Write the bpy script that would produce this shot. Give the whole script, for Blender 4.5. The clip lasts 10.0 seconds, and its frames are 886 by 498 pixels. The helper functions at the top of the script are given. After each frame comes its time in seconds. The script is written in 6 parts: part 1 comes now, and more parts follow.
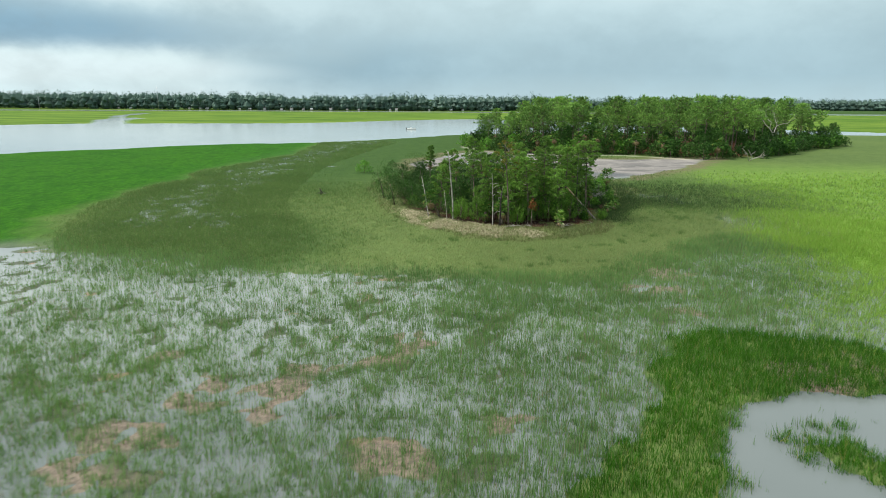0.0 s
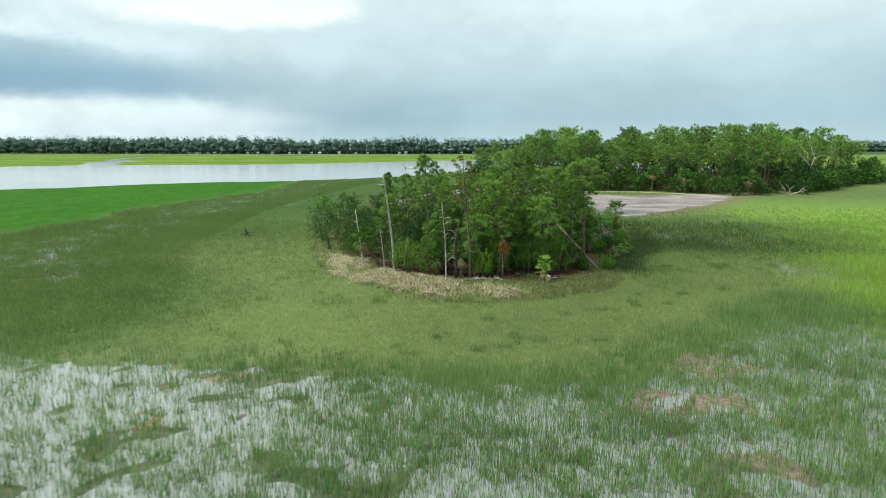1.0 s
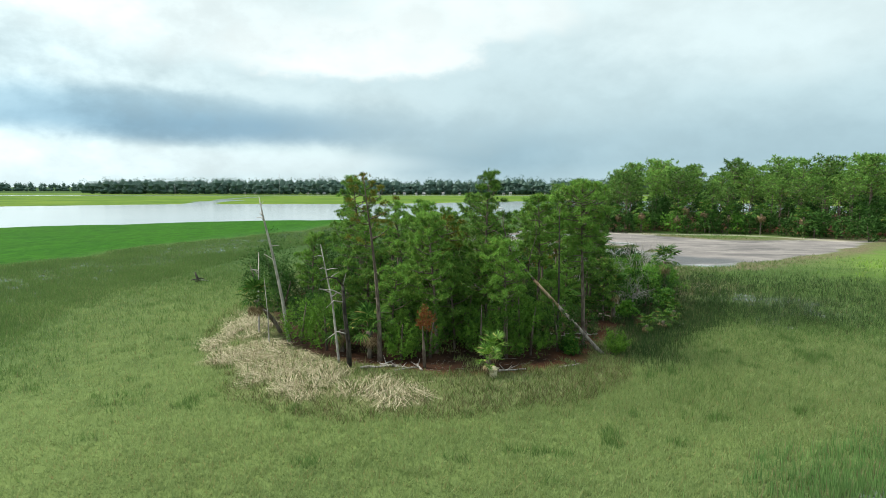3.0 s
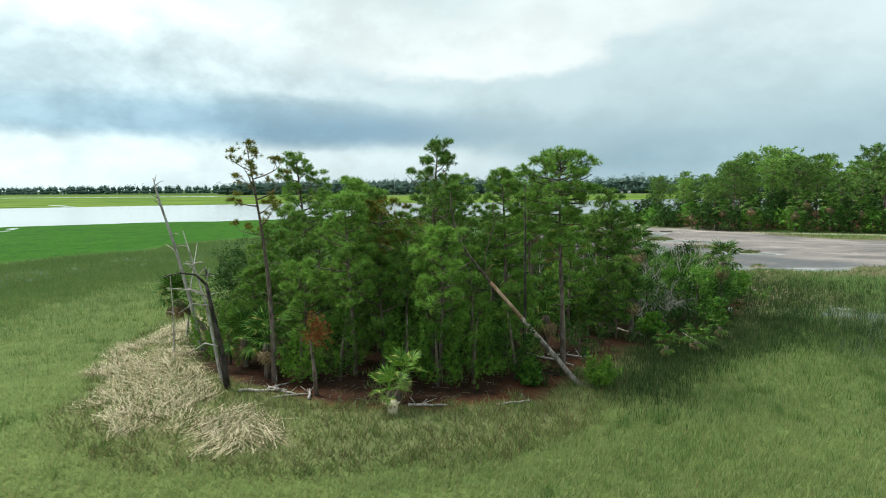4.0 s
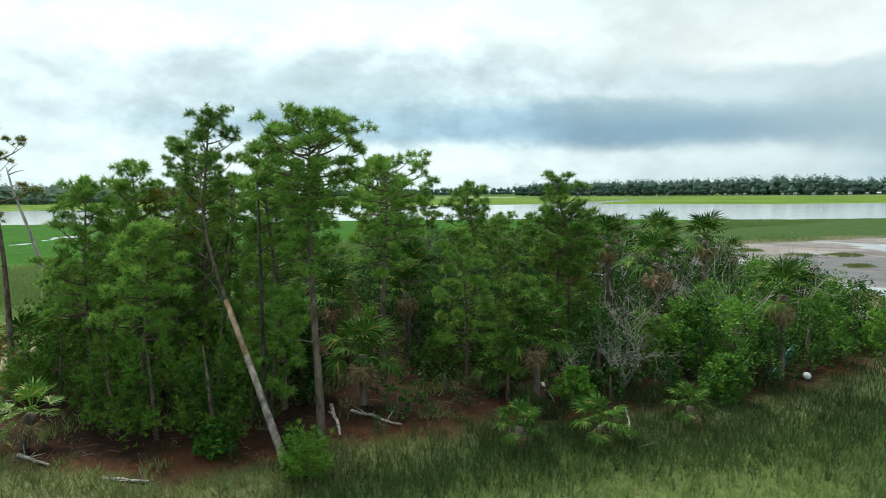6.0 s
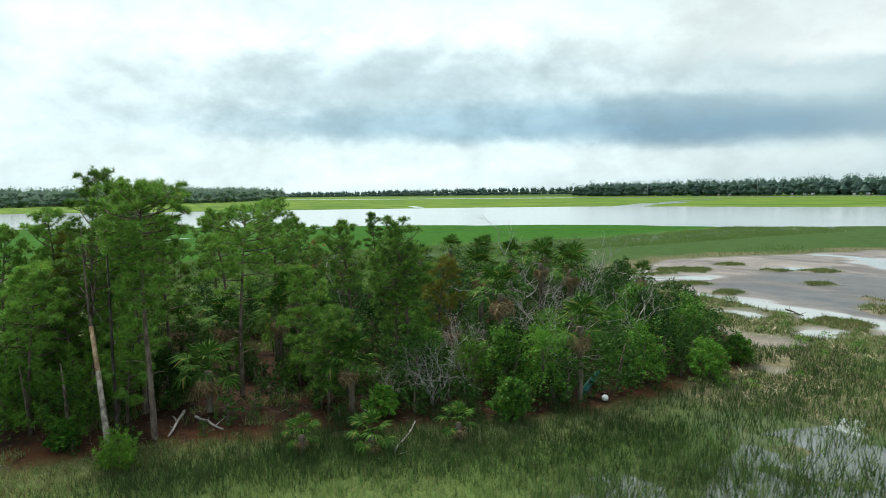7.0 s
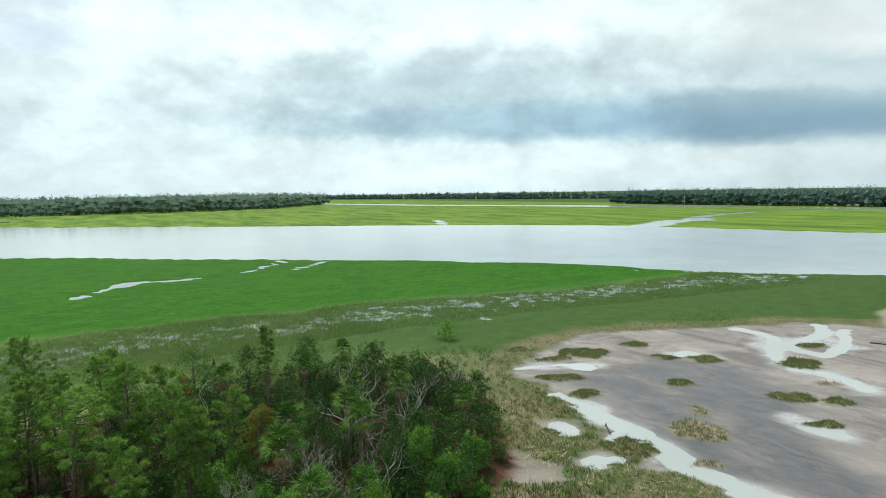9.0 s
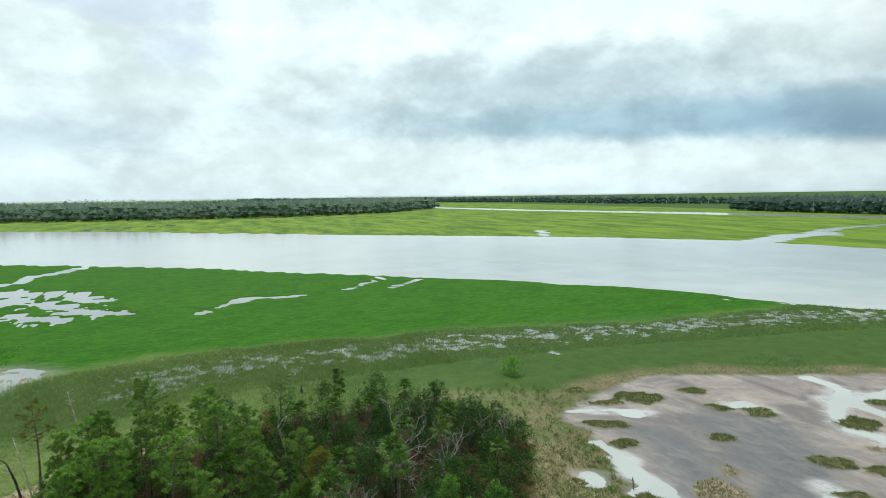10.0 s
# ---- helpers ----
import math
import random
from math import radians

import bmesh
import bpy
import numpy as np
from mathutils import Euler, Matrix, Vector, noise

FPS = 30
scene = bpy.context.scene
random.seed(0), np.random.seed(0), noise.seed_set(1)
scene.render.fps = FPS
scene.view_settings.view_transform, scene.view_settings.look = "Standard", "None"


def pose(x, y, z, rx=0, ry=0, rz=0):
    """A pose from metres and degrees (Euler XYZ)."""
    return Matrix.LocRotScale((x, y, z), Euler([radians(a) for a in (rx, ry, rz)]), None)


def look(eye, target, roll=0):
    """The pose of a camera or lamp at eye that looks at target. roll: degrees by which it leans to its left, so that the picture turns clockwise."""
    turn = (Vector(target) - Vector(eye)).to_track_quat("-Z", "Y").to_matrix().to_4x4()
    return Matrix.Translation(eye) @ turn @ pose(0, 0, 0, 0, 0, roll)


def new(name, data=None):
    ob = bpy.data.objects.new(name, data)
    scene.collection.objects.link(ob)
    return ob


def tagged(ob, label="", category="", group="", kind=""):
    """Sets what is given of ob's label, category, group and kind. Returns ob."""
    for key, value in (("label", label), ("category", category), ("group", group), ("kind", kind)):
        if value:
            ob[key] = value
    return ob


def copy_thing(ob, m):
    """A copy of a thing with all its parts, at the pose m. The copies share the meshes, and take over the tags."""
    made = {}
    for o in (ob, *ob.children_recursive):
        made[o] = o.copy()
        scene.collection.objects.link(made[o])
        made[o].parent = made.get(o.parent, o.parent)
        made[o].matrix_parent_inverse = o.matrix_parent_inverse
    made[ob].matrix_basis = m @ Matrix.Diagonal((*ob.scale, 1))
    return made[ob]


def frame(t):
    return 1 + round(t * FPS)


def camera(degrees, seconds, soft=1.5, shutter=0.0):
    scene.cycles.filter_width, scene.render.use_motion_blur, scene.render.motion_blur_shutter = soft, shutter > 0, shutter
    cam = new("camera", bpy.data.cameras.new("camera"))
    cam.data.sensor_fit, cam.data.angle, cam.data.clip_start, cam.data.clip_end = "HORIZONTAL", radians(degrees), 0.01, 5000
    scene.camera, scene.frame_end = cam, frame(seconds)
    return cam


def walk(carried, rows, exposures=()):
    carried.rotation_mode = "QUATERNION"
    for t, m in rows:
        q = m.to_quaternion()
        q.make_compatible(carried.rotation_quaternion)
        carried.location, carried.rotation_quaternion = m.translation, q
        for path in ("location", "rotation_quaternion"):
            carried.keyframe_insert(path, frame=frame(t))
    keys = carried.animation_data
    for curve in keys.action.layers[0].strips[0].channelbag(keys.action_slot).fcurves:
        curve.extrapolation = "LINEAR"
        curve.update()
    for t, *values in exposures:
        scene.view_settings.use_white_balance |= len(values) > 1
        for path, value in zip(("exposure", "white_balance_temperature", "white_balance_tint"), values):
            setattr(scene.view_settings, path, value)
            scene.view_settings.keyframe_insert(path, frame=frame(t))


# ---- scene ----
cam = camera(70.0, 10.0, soft=0.9, shutter=0.15)
PATH = [
    (0, (0.525, 1.93, 17.101), (0.55, 3.875, 16.636), 0.50),
    (0.5, (5.138, 15.845, 14.588), (5.123, 17.802, 14.177), 0.20),
    (1, (8.734, 27.712, 12.777), (8.705, 29.685, 12.449), 0.10),
    (1.5, (11.516, 35.193, 11.657), (11.47, 37.179, 11.422), 0.30),
    (2, (14.39, 40.361, 11.362), (14.275, 42.348, 11.165), 0.20),
    (2.5, (17.919, 45.386, 11.086), (17.688, 47.364, 10.892), 0.10),
    (2.7, (19.3, 47.243, 11.068), (19.011, 49.213, 10.874), 0.10),
    (3.8, (27.329, 59.412, 9.917), (26.647, 61.282, 9.715), -0.50),
    (4, (28.739, 62.16, 9.512), (27.986, 64.003, 9.317), -0.50),
    (4.5, (31.311, 68.87, 8.765), (30.329, 70.602, 8.573), -0.70),
    (5, (32.996, 75.565, 8.205), (31.802, 77.158, 8.022), -0.70),
    (5.5, (35.808, 79.672, 8.179), (34.431, 81.11, 7.993), -0.60),
    (5.7, (37.743, 81.084, 8.267), (36.303, 82.46, 8.086), -0.70),
    (6.8, (49.447, 87.457, 10.011), (47.823, 88.609, 9.825), -0.90),
    (7, (51.137, 88.545, 10.597), (49.502, 89.682, 10.417), -0.95),
    (7.5, (55.719, 91.48, 13.193), (54.071, 92.598, 13.012), -0.95),
    (8, (60.28, 94.285, 16.465), (58.617, 95.38, 16.282), -0.95),
    (8.5, (64.476, 96.635, 19.812), (62.793, 97.7, 19.628), -0.90),
    (9, (68.112, 98.945, 23.229), (66.395, 99.955, 23.046), -0.88),
    (9.5, (72.675, 100.889, 27.03), (70.896, 101.784, 26.847), -0.85),
    (10, (77.954, 101.956, 30.616), (76.086, 102.65, 30.44), -0.80),
]
walk(cam, [(t, look(eye, target, roll)) for t, eye, target, roll in PATH], [(0, 0.24), (1, 0.34), (2.5, 0.34), (4, 0.25), (5.5, 0.24), (7, 0.18), (8.5, 0.13), (10, 0.08)])

# ---- world and light ----
SUN_AZ, SUN_EL = 85.0, 53.0          # degrees left of +y, degrees up


def make_world():
    w = bpy.data.worlds.new("overcast_sky")
    scene.world = w
    w.use_nodes = True
    nt = w.node_tree
    nt.nodes.clear()
    N, L = nt.nodes.new, nt.links.new

    def math_node(op, a, b=None, c=None, clamp=False):
        n = N("ShaderNodeMath")
        n.operation, n.use_clamp = op, clamp
        for k, v in enumerate((a, b, c)):
            if v is None:
                continue
            if isinstance(v, (int, float)):
                n.inputs[k].default_value = v
            else:
                L(v, n.inputs[k])
        return n.outputs[0]

    def smooth(v, lo, hi):
        n = N("ShaderNodeMapRange")
        n.interpolation_type = "SMOOTHSTEP"
        L(v, n.inputs[0])
        n.inputs[1].default_value, n.inputs[2].default_value = lo, hi
        return n.outputs[0]

    def ramp(v, stops):
        n = N("ShaderNodeValToRGB")
        L(v, n.inputs[0])
        e = n.color_ramp.elements
        while len(e) < len(stops):
            e.new(0.5)
        for el, (p, c) in zip(e, stops):
            el.position, el.color = p, (*[((u / 255) / 12.92 if u / 255 < 0.04045 else ((u / 255 + 0.055) / 1.055) ** 2.4) for u in c], 1)
        return n.outputs[0]

    def mix(f, a, b, kind="MIX"):
        n = N("ShaderNodeMix")
        n.data_type, n.blend_type = "RGBA", kind
        for sock, v in ((n.inputs[0], f), (n.inputs[6], a), (n.inputs[7], b)):
            if isinstance(v, (int, float)):
                sock.default_value = v
            elif isinstance(v, tuple):
                sock.default_value = v
            else:
                L(v, sock)
        return n.outputs[2]

    co = N("ShaderNodeTexCoord").outputs["Generated"]
    sep = N("ShaderNodeSeparateXYZ")
    L(co, sep.inputs[0])
    el = math_node("MULTIPLY", math_node("ARCSINE", sep.outputs[2]), 57.2958)
    az = math_node("MULTIPLY", math_node("ARCTAN2", math_node("MULTIPLY", sep.outputs[0], -1.0), sep.outputs[1]), 57.2958)

    def cloud_noise(sx, sy, scale, detail, rough, shift=0.0, dist=0.0):
        c = N("ShaderNodeCombineXYZ")
        L(math_node("MULTIPLY", az, sx), c.inputs[0])
        L(math_node("MULTIPLY", el, sy), c.inputs[1])
        c.inputs[2].default_value = shift
        n = N("ShaderNodeTexNoise")
        n.inputs["Scale"].default_value, n.inputs["Detail"].default_value = scale, detail
        n.inputs["Roughness"].default_value, n.inputs["Distortion"].default_value = rough, dist
        L(c.outputs[0], n.inputs["Vector"])
        return n.outputs["Fac"]

    big = cloud_noise(0.045, 0.10, 1.0, 5, 0.55, 3.3, 0.5)
    mid = cloud_noise(0.10, 0.17, 1.0, 7, 0.55, 8.1, 0.15)
    fine = cloud_noise(0.30, 0.46, 1.0, 8, 0.58, 1.7, 0.1)
    edge = math_node("ADD", math_node("MULTIPLY", math_node("SUBTRACT", mid, 0.5), 1.6), math_node("MULTIPLY", math_node("SUBTRACT", fine, 0.5), 0.9))
    slow = math_node("MULTIPLY", math_node("SUBTRACT", big, 0.5), 1.2)

    def bank(az0, el0, ra, re, soft=0.5, ragged=1.0, flat=0.0):
        """A cloud mass round a direction: 1 inside, 0 outside, its edge ragged; flat cuts its underside level."""
        u = math_node("DIVIDE", math_node("SUBTRACT", az, az0), ra)
        v = math_node("DIVIDE", math_node("SUBTRACT", el, el0), re)
        if flat:
            v = math_node("MULTIPLY", v, math_node("ADD", 1.0, math_node("MULTIPLY", math_node("LESS_THAN", v, 0.0), flat)))
        d = math_node("SQRT", math_node("ADD", math_node("MULTIPLY", u, u), math_node("MULTIPLY", v, v)))
        d = math_node("ADD", d, math_node("MULTIPLY", math_node("ADD", edge, slow), ragged))
        return smooth(d, 1.0 + soft, 1.0 - soft)

    def put(colour, amount, rgb):
        tone = ramp(amount, [(0.0, rgb), (1.0, rgb)])
        return mix(amount, colour, tone)

    height_01 = math_node("DIVIDE", math_node("ADD", el, math_node("MULTIPLY", edge, 1.2)), 40.0, clamp=True)
    # bright broken overcast; to the east a rain-grey veil
    col = ramp(height_01, [(0.0, (214, 229, 233)), (0.08, (224, 238, 240)), (0.20, (222, 236, 239)), (0.34, (233, 244, 245)), (0.5, (212, 227, 231)), (0.75, (204, 220, 225)), (1.0, (208, 222, 227))])
    rain = ramp(height_01, [(0.0, (190, 212, 220)), (0.05, (176, 201, 212)), (0.11, (180, 204, 214)), (0.18, (198, 219, 226)), (0.28, (226, 240, 243)), (0.42, (228, 240, 242)), (1.0, (208, 222, 227))])
    col = mix(smooth(math_node("ADD", az, math_node("MULTIPLY", slow, 8.0)), 21.0, 4.0), col, rain)
    # soft grey bellies high up, towards the west
    col = put(col, math_node("MULTIPLY", bank(41, 9.0, 15, 3.0, 0.8), 0.3), (204, 220, 225))
    col = put(col, math_node("MULTIPLY", bank(60, 8.8, 16, 3.4, 0.7), 0.85), (188, 207, 214))
    col = put(col, math_node("MULTIPLY", bank(80, 6.6, 9, 1.3, 0.6), 0.7), (203, 219, 224))
    col = put(col, math_node("MULTIPLY", bank(103, 4.6, 11, 2.0, 0.5), 0.8), (196, 213, 221))
    col = put(col, math_node("MULTIPLY", bank(104, 11.0, 7, 2.0, 0.6), 0.5), (206, 220, 224))
    # the long dark shelf with a level base, and the rain core below its eastern end
    col = put(col, math_node("MULTIPLY", bank(47, 5.8, 29, 2.0, 0.5, 0.6, 0.5), 0.9), (162, 190, 204))
    col = put(col, math_node("MULTIPLY", bank(31, 5.1, 20, 2.0, 0.5, 0.6, 0.5), 0.72), (142, 174, 193))
    col = put(col, math_node("MULTIPLY", bank(26, 4.8, 11, 1.4, 0.6, 0.6), 0.55), (114, 152, 178))
    col = put(col, math_node("MULTIPLY", bank(9, 3.2, 9, 2.6, 0.8, 0.5), 0.6), (146, 176, 192))
    # grey veil round the sunlit towers
    col = put(col, math_node("MULTIPLY", bank(12, 9.0, 19, 4.6, 0.6, 0.6), 0.7), (203, 222, 228))
    col = put(col, bank(18, 11.0, 10, 2.8, 0.26, 1.0, 0.3), (250, 255, 255))
    col = put(col, math_node("MULTIPLY", bank(9, 14.8, 9, 2.3, 0.3, 1.0), 0.85), (246, 252, 252))
    col = put(col, math_node("MULTIPLY", bank(30, 13.0, 10, 2.2, 0.6), 0.7), (240, 248, 249))
    col = put(col, math_node("MULTIPLY", bank(-17, 9.2, 4, 1.2, 0.8), 0.4), (226, 239, 241))
    # bright strip of far cloud under the shelf
    col = put(col, math_node("MULTIPLY", bank(33, 2.0, 17, 0.9, 0.45, 0.5), 0.75), (226, 238, 241))
    col = put(col, math_node("MULTIPLY", bank(62, 1.9, 26, 1.5, 0.6, 0.6), 0.6), (231, 242, 244))
    # fine billows
    puff = smooth(math_node("ADD", math_node("MULTIPLY", mid, 0.6), math_node("MULTIPLY", fine, 0.4)), 0.34, 0.64)
    west_side = smooth(az, 8.0, 45.0)
    shade = math_node("ADD", 1.0, math_node("MULTIPLY", math_node("SUBTRACT", puff, 0.5), math_node("ADD", 0.10, math_node("MULTIPLY", west_side, 0.17))))
    n = N("ShaderNodeVectorMath")
    n.operation = "SCALE"
    L(col, n.inputs[0])
    L(math_node("MULTIPLY", shade, math_node("ADD", math_node("ADD", 0.84, math_node("MULTIPLY", smooth(az, 24.0, 52.0), 0.22)), math_node("MULTIPLY", smooth(el, 14.0, 28.0), 0.16))), n.inputs[3])
    col = mix(1.0, n.outputs[0], (0.945, 1.0, 1.0, 1), "MULTIPLY")
    # a little clear sky in the gaps of the cloud
    sky = N("ShaderNodeTexSky")
    sky.sky_type, sky.sun_disc = "NISHITA", False
    sky.sun_elevation, sky.sun_rotation = radians(SUN_EL), radians(-SUN_AZ)
    scl = N("ShaderNodeVectorMath")
    scl.operation = "SCALE"
    L(sky.outputs[0], scl.inputs[0])
    scl.inputs[3].default_value = 0.10
    gap = math_node("MAXIMUM", bank(95, 15.0, 6, 1.0, 0.6), bank(91.4, 11.8, 2.5, 1.2, 0.7))
    col = mix(math_node("MULTIPLY", gap, 0.42), col, scl.outputs[0])
    # below the horizon: dull marsh
    col = mix(smooth(el, -0.6, -0.1), (0.10, 0.13, 0.09, 1), col)
    bg = N("ShaderNodeBackground")
    L(col, bg.inputs[0])
    bg.inputs[1].default_value = 1.0
    out = N("ShaderNodeOutputWorld")
    L(bg.outputs[0], out.inputs[0])


make_world()
sun_data = bpy.data.lights.new("sun", "SUN")
sun_data.energy, sun_data.angle, sun_data.color = 4.5, radians(24), (1.0, 0.96, 0.89)
sun = new("sun", sun_data)
sun_way = Vector((-math.sin(radians(SUN_AZ)) * math.cos(radians(SUN_EL)), math.cos(radians(SUN_AZ)) * math.cos(radians(SUN_EL)), math.sin(radians(SUN_EL))))
sun.matrix_world = look(sun_way * 300, (0, 0, 0))

# ---- materials ----
class Nodes:
    """Shorthand for one material's node tree."""

    def __init__(self, name):
        self.mat = bpy.data.materials.new(name)
        self.mat.use_nodes = True
        self.nt = self.mat.node_tree
        self.nt.nodes.clear()
        self.out = self.nt.nodes.new("ShaderNodeOutputMaterial")

    def node(self, kind):
        return self.nt.nodes.new(kind)

    def put(self, v, sock):
        if hasattr(v, "is_output"):
            self.nt.links.new(v, sock)
        else:
            sock.default_value = v

    def math(self, op, a, b=0.0, clamp=False):
        n = self.node("ShaderNodeMath")
        n.operation, n.use_clamp = op, clamp
        self.put(a, n.inputs[0])
        self.put(b, n.inputs[1])
        return n.outputs[0]

    def mix(self, f, a, b, kind="MIX"):
        n = self.node("ShaderNodeMix")
        n.data_type, n.blend_type = "RGBA", kind
        self.put(f, n.inputs[0])
        self.put(a, n.inputs[6])
        self.put(b, n.inputs[7])
        return n.outputs[2]

    def noise(self, scale, detail=4, rough=0.55, vec=None, out="Fac", dist=0.0):
        n = self.node("ShaderNodeTexNoise")
        n.inputs["Scale"].default_value, n.inputs["Detail"].default_value = scale, detail
        n.inputs["Roughness"].default_value, n.inputs["Distortion"].default_value = rough, dist
        if vec is not None:
            self.put(vec, n.inputs["Vector"])
        return n.outputs[out]

    def step(self, v, lo, hi):
        n = self.node("ShaderNodeMapRange")
        n.interpolation_type = "SMOOTHSTEP"
        self.put(v, n.inputs[0])
        n.inputs[1].default_value, n.inputs[2].default_value = lo, hi
        return n.outputs[0]

    def place(self):
        g = self.node("ShaderNodeNewGeometry")
        return g.outputs["Position"]

    def stretch(self, vec, sx, sy, sz, turn=0.0):
        n = self.node("ShaderNodeMapping")
        self.put(vec, n.inputs["Vector"])
        n.inputs["Scale"].default_value = (sx, sy, sz)
        n.inputs["Rotation"].default_value = (0, 0, turn)
        return n.outputs[0]

    def attr(self, name):
        n = self.node("ShaderNodeAttribute")
        n.attribute_name = name
        s = self.node("ShaderNodeSeparateColor")
        self.nt.links.new(n.outputs["Color"], s.inputs[0])
        return s.outputs[0], s.outputs[1], s.outputs[2], n.outputs["Alpha"]

    def bump(self, height, strength, distance):
        n = self.node("ShaderNodeBump")
        n.inputs["Strength"].default_value, n.inputs["Distance"].default_value = strength, distance
        self.put(height, n.inputs["Height"])
        return n.outputs[0]

    def finish(self, color, rough=0.8, normal=None, metallic=0.0, ior=1.45, spec=0.5, translucent=0.0):
        p = self.node("ShaderNodeBsdfPrincipled")
        self.put(color, p.inputs["Base Color"])
        self.put(rough, p.inputs["Roughness"])
        self.put(metallic, p.inputs["Metallic"])
        self.put(ior, p.inputs["IOR"])
        self.put(spec, p.inputs["Specular IOR Level"])
        if normal is not None:
            self.put(normal, p.inputs["Normal"])
        sh = p.outputs[0]
        if translucent:
            t = self.node("ShaderNodeBsdfTranslucent")
            self.put(color, t.inputs[0])
            m = self.node("ShaderNodeMixShader")
            m.inputs[0].default_value = translucent
            self.nt.links.new(sh, m.inputs[1])
            self.nt.links.new(t.outputs[0], m.inputs[2])
            sh = m.outputs[0]
        self.nt.links.new(sh, self.out.inputs[0])
        return self.mat


def foliage(name, dark, light, odd=None, odd_part=0.0, rough=0.6, translucent=0.10, patch=0.0, spec=0.2, clump=0.0, own=0.6):
    """Leaves: every leaf or blade its own shade between dark and light, a part of them odd-coloured; patch: slow change over the place."""
    k = Nodes(name)
    g = k.node("ShaderNodeNewGeometry")
    rnd = g.outputs["Random Per Island"]
    f = rnd
    if patch:
        big = k.noise(0.09, 3, 0.6, g.outputs["Position"])
        f = k.math("ADD", k.math("MULTIPLY", rnd, 1 - patch), k.math("MULTIPLY", k.step(big, 0.32, 0.68), patch))
    if clump:
        at = k.node("ShaderNodeAttribute")
        at.attribute_name = "shade"
        f = k.math("ADD", k.math("MULTIPLY", rnd, 1 - clump), k.math("MULTIPLY", at.outputs["Fac"], clump))
    oi = k.node("ShaderNodeObjectInfo")
    f = k.math("ADD", f, k.math("MULTIPLY", k.math("SUBTRACT", oi.outputs["Random"], 0.5), own), clamp=True)
    c = k.mix(f, dark, light)
    if odd:
        n2 = k.math("FRACT", k.math("MULTIPLY", rnd, 37.7))
        c = k.mix(k.math("LESS_THAN", n2, odd_part), c, odd)
    return k.finish(c, rough, translucent=translucent, spec=spec)


def bark(name, dark, light, scale=6.0, grey=0.0):
    k = Nodes(name)
    p = k.place()
    n1 = k.noise(scale, 6, 0.65, k.stretch(p, 1, 1, 0.35))
    n2 = k.noise(scale * 0.18, 3, 0.5, p)
    c = k.mix(k.step(n1, 0.35, 0.66), dark, light)
    c = k.mix(k.math("MULTIPLY", k.step(n2, 0.4, 0.7), 0.5), c, tuple(0.6 * a + 0.4 * b for a, b in zip(dark, light)))
    return k.finish(c, 0.9, k.bump(n1, 0.8, 0.04), spec=0.2)


def plain(name, color, rough=0.7, vary=0.12, scale=3.0, metallic=0.0):
    k = Nodes(name)
    n = k.noise(scale, 5, 0.6, k.place())
    c = k.mix(k.step(n, 0.3, 0.7), tuple(v * (1 - vary) for v in color[:3]) + (1,), tuple(min(1, v * (1 + vary)) for v in color[:3]) + (1,))
    return k.finish(c, rough, metallic=metallic)


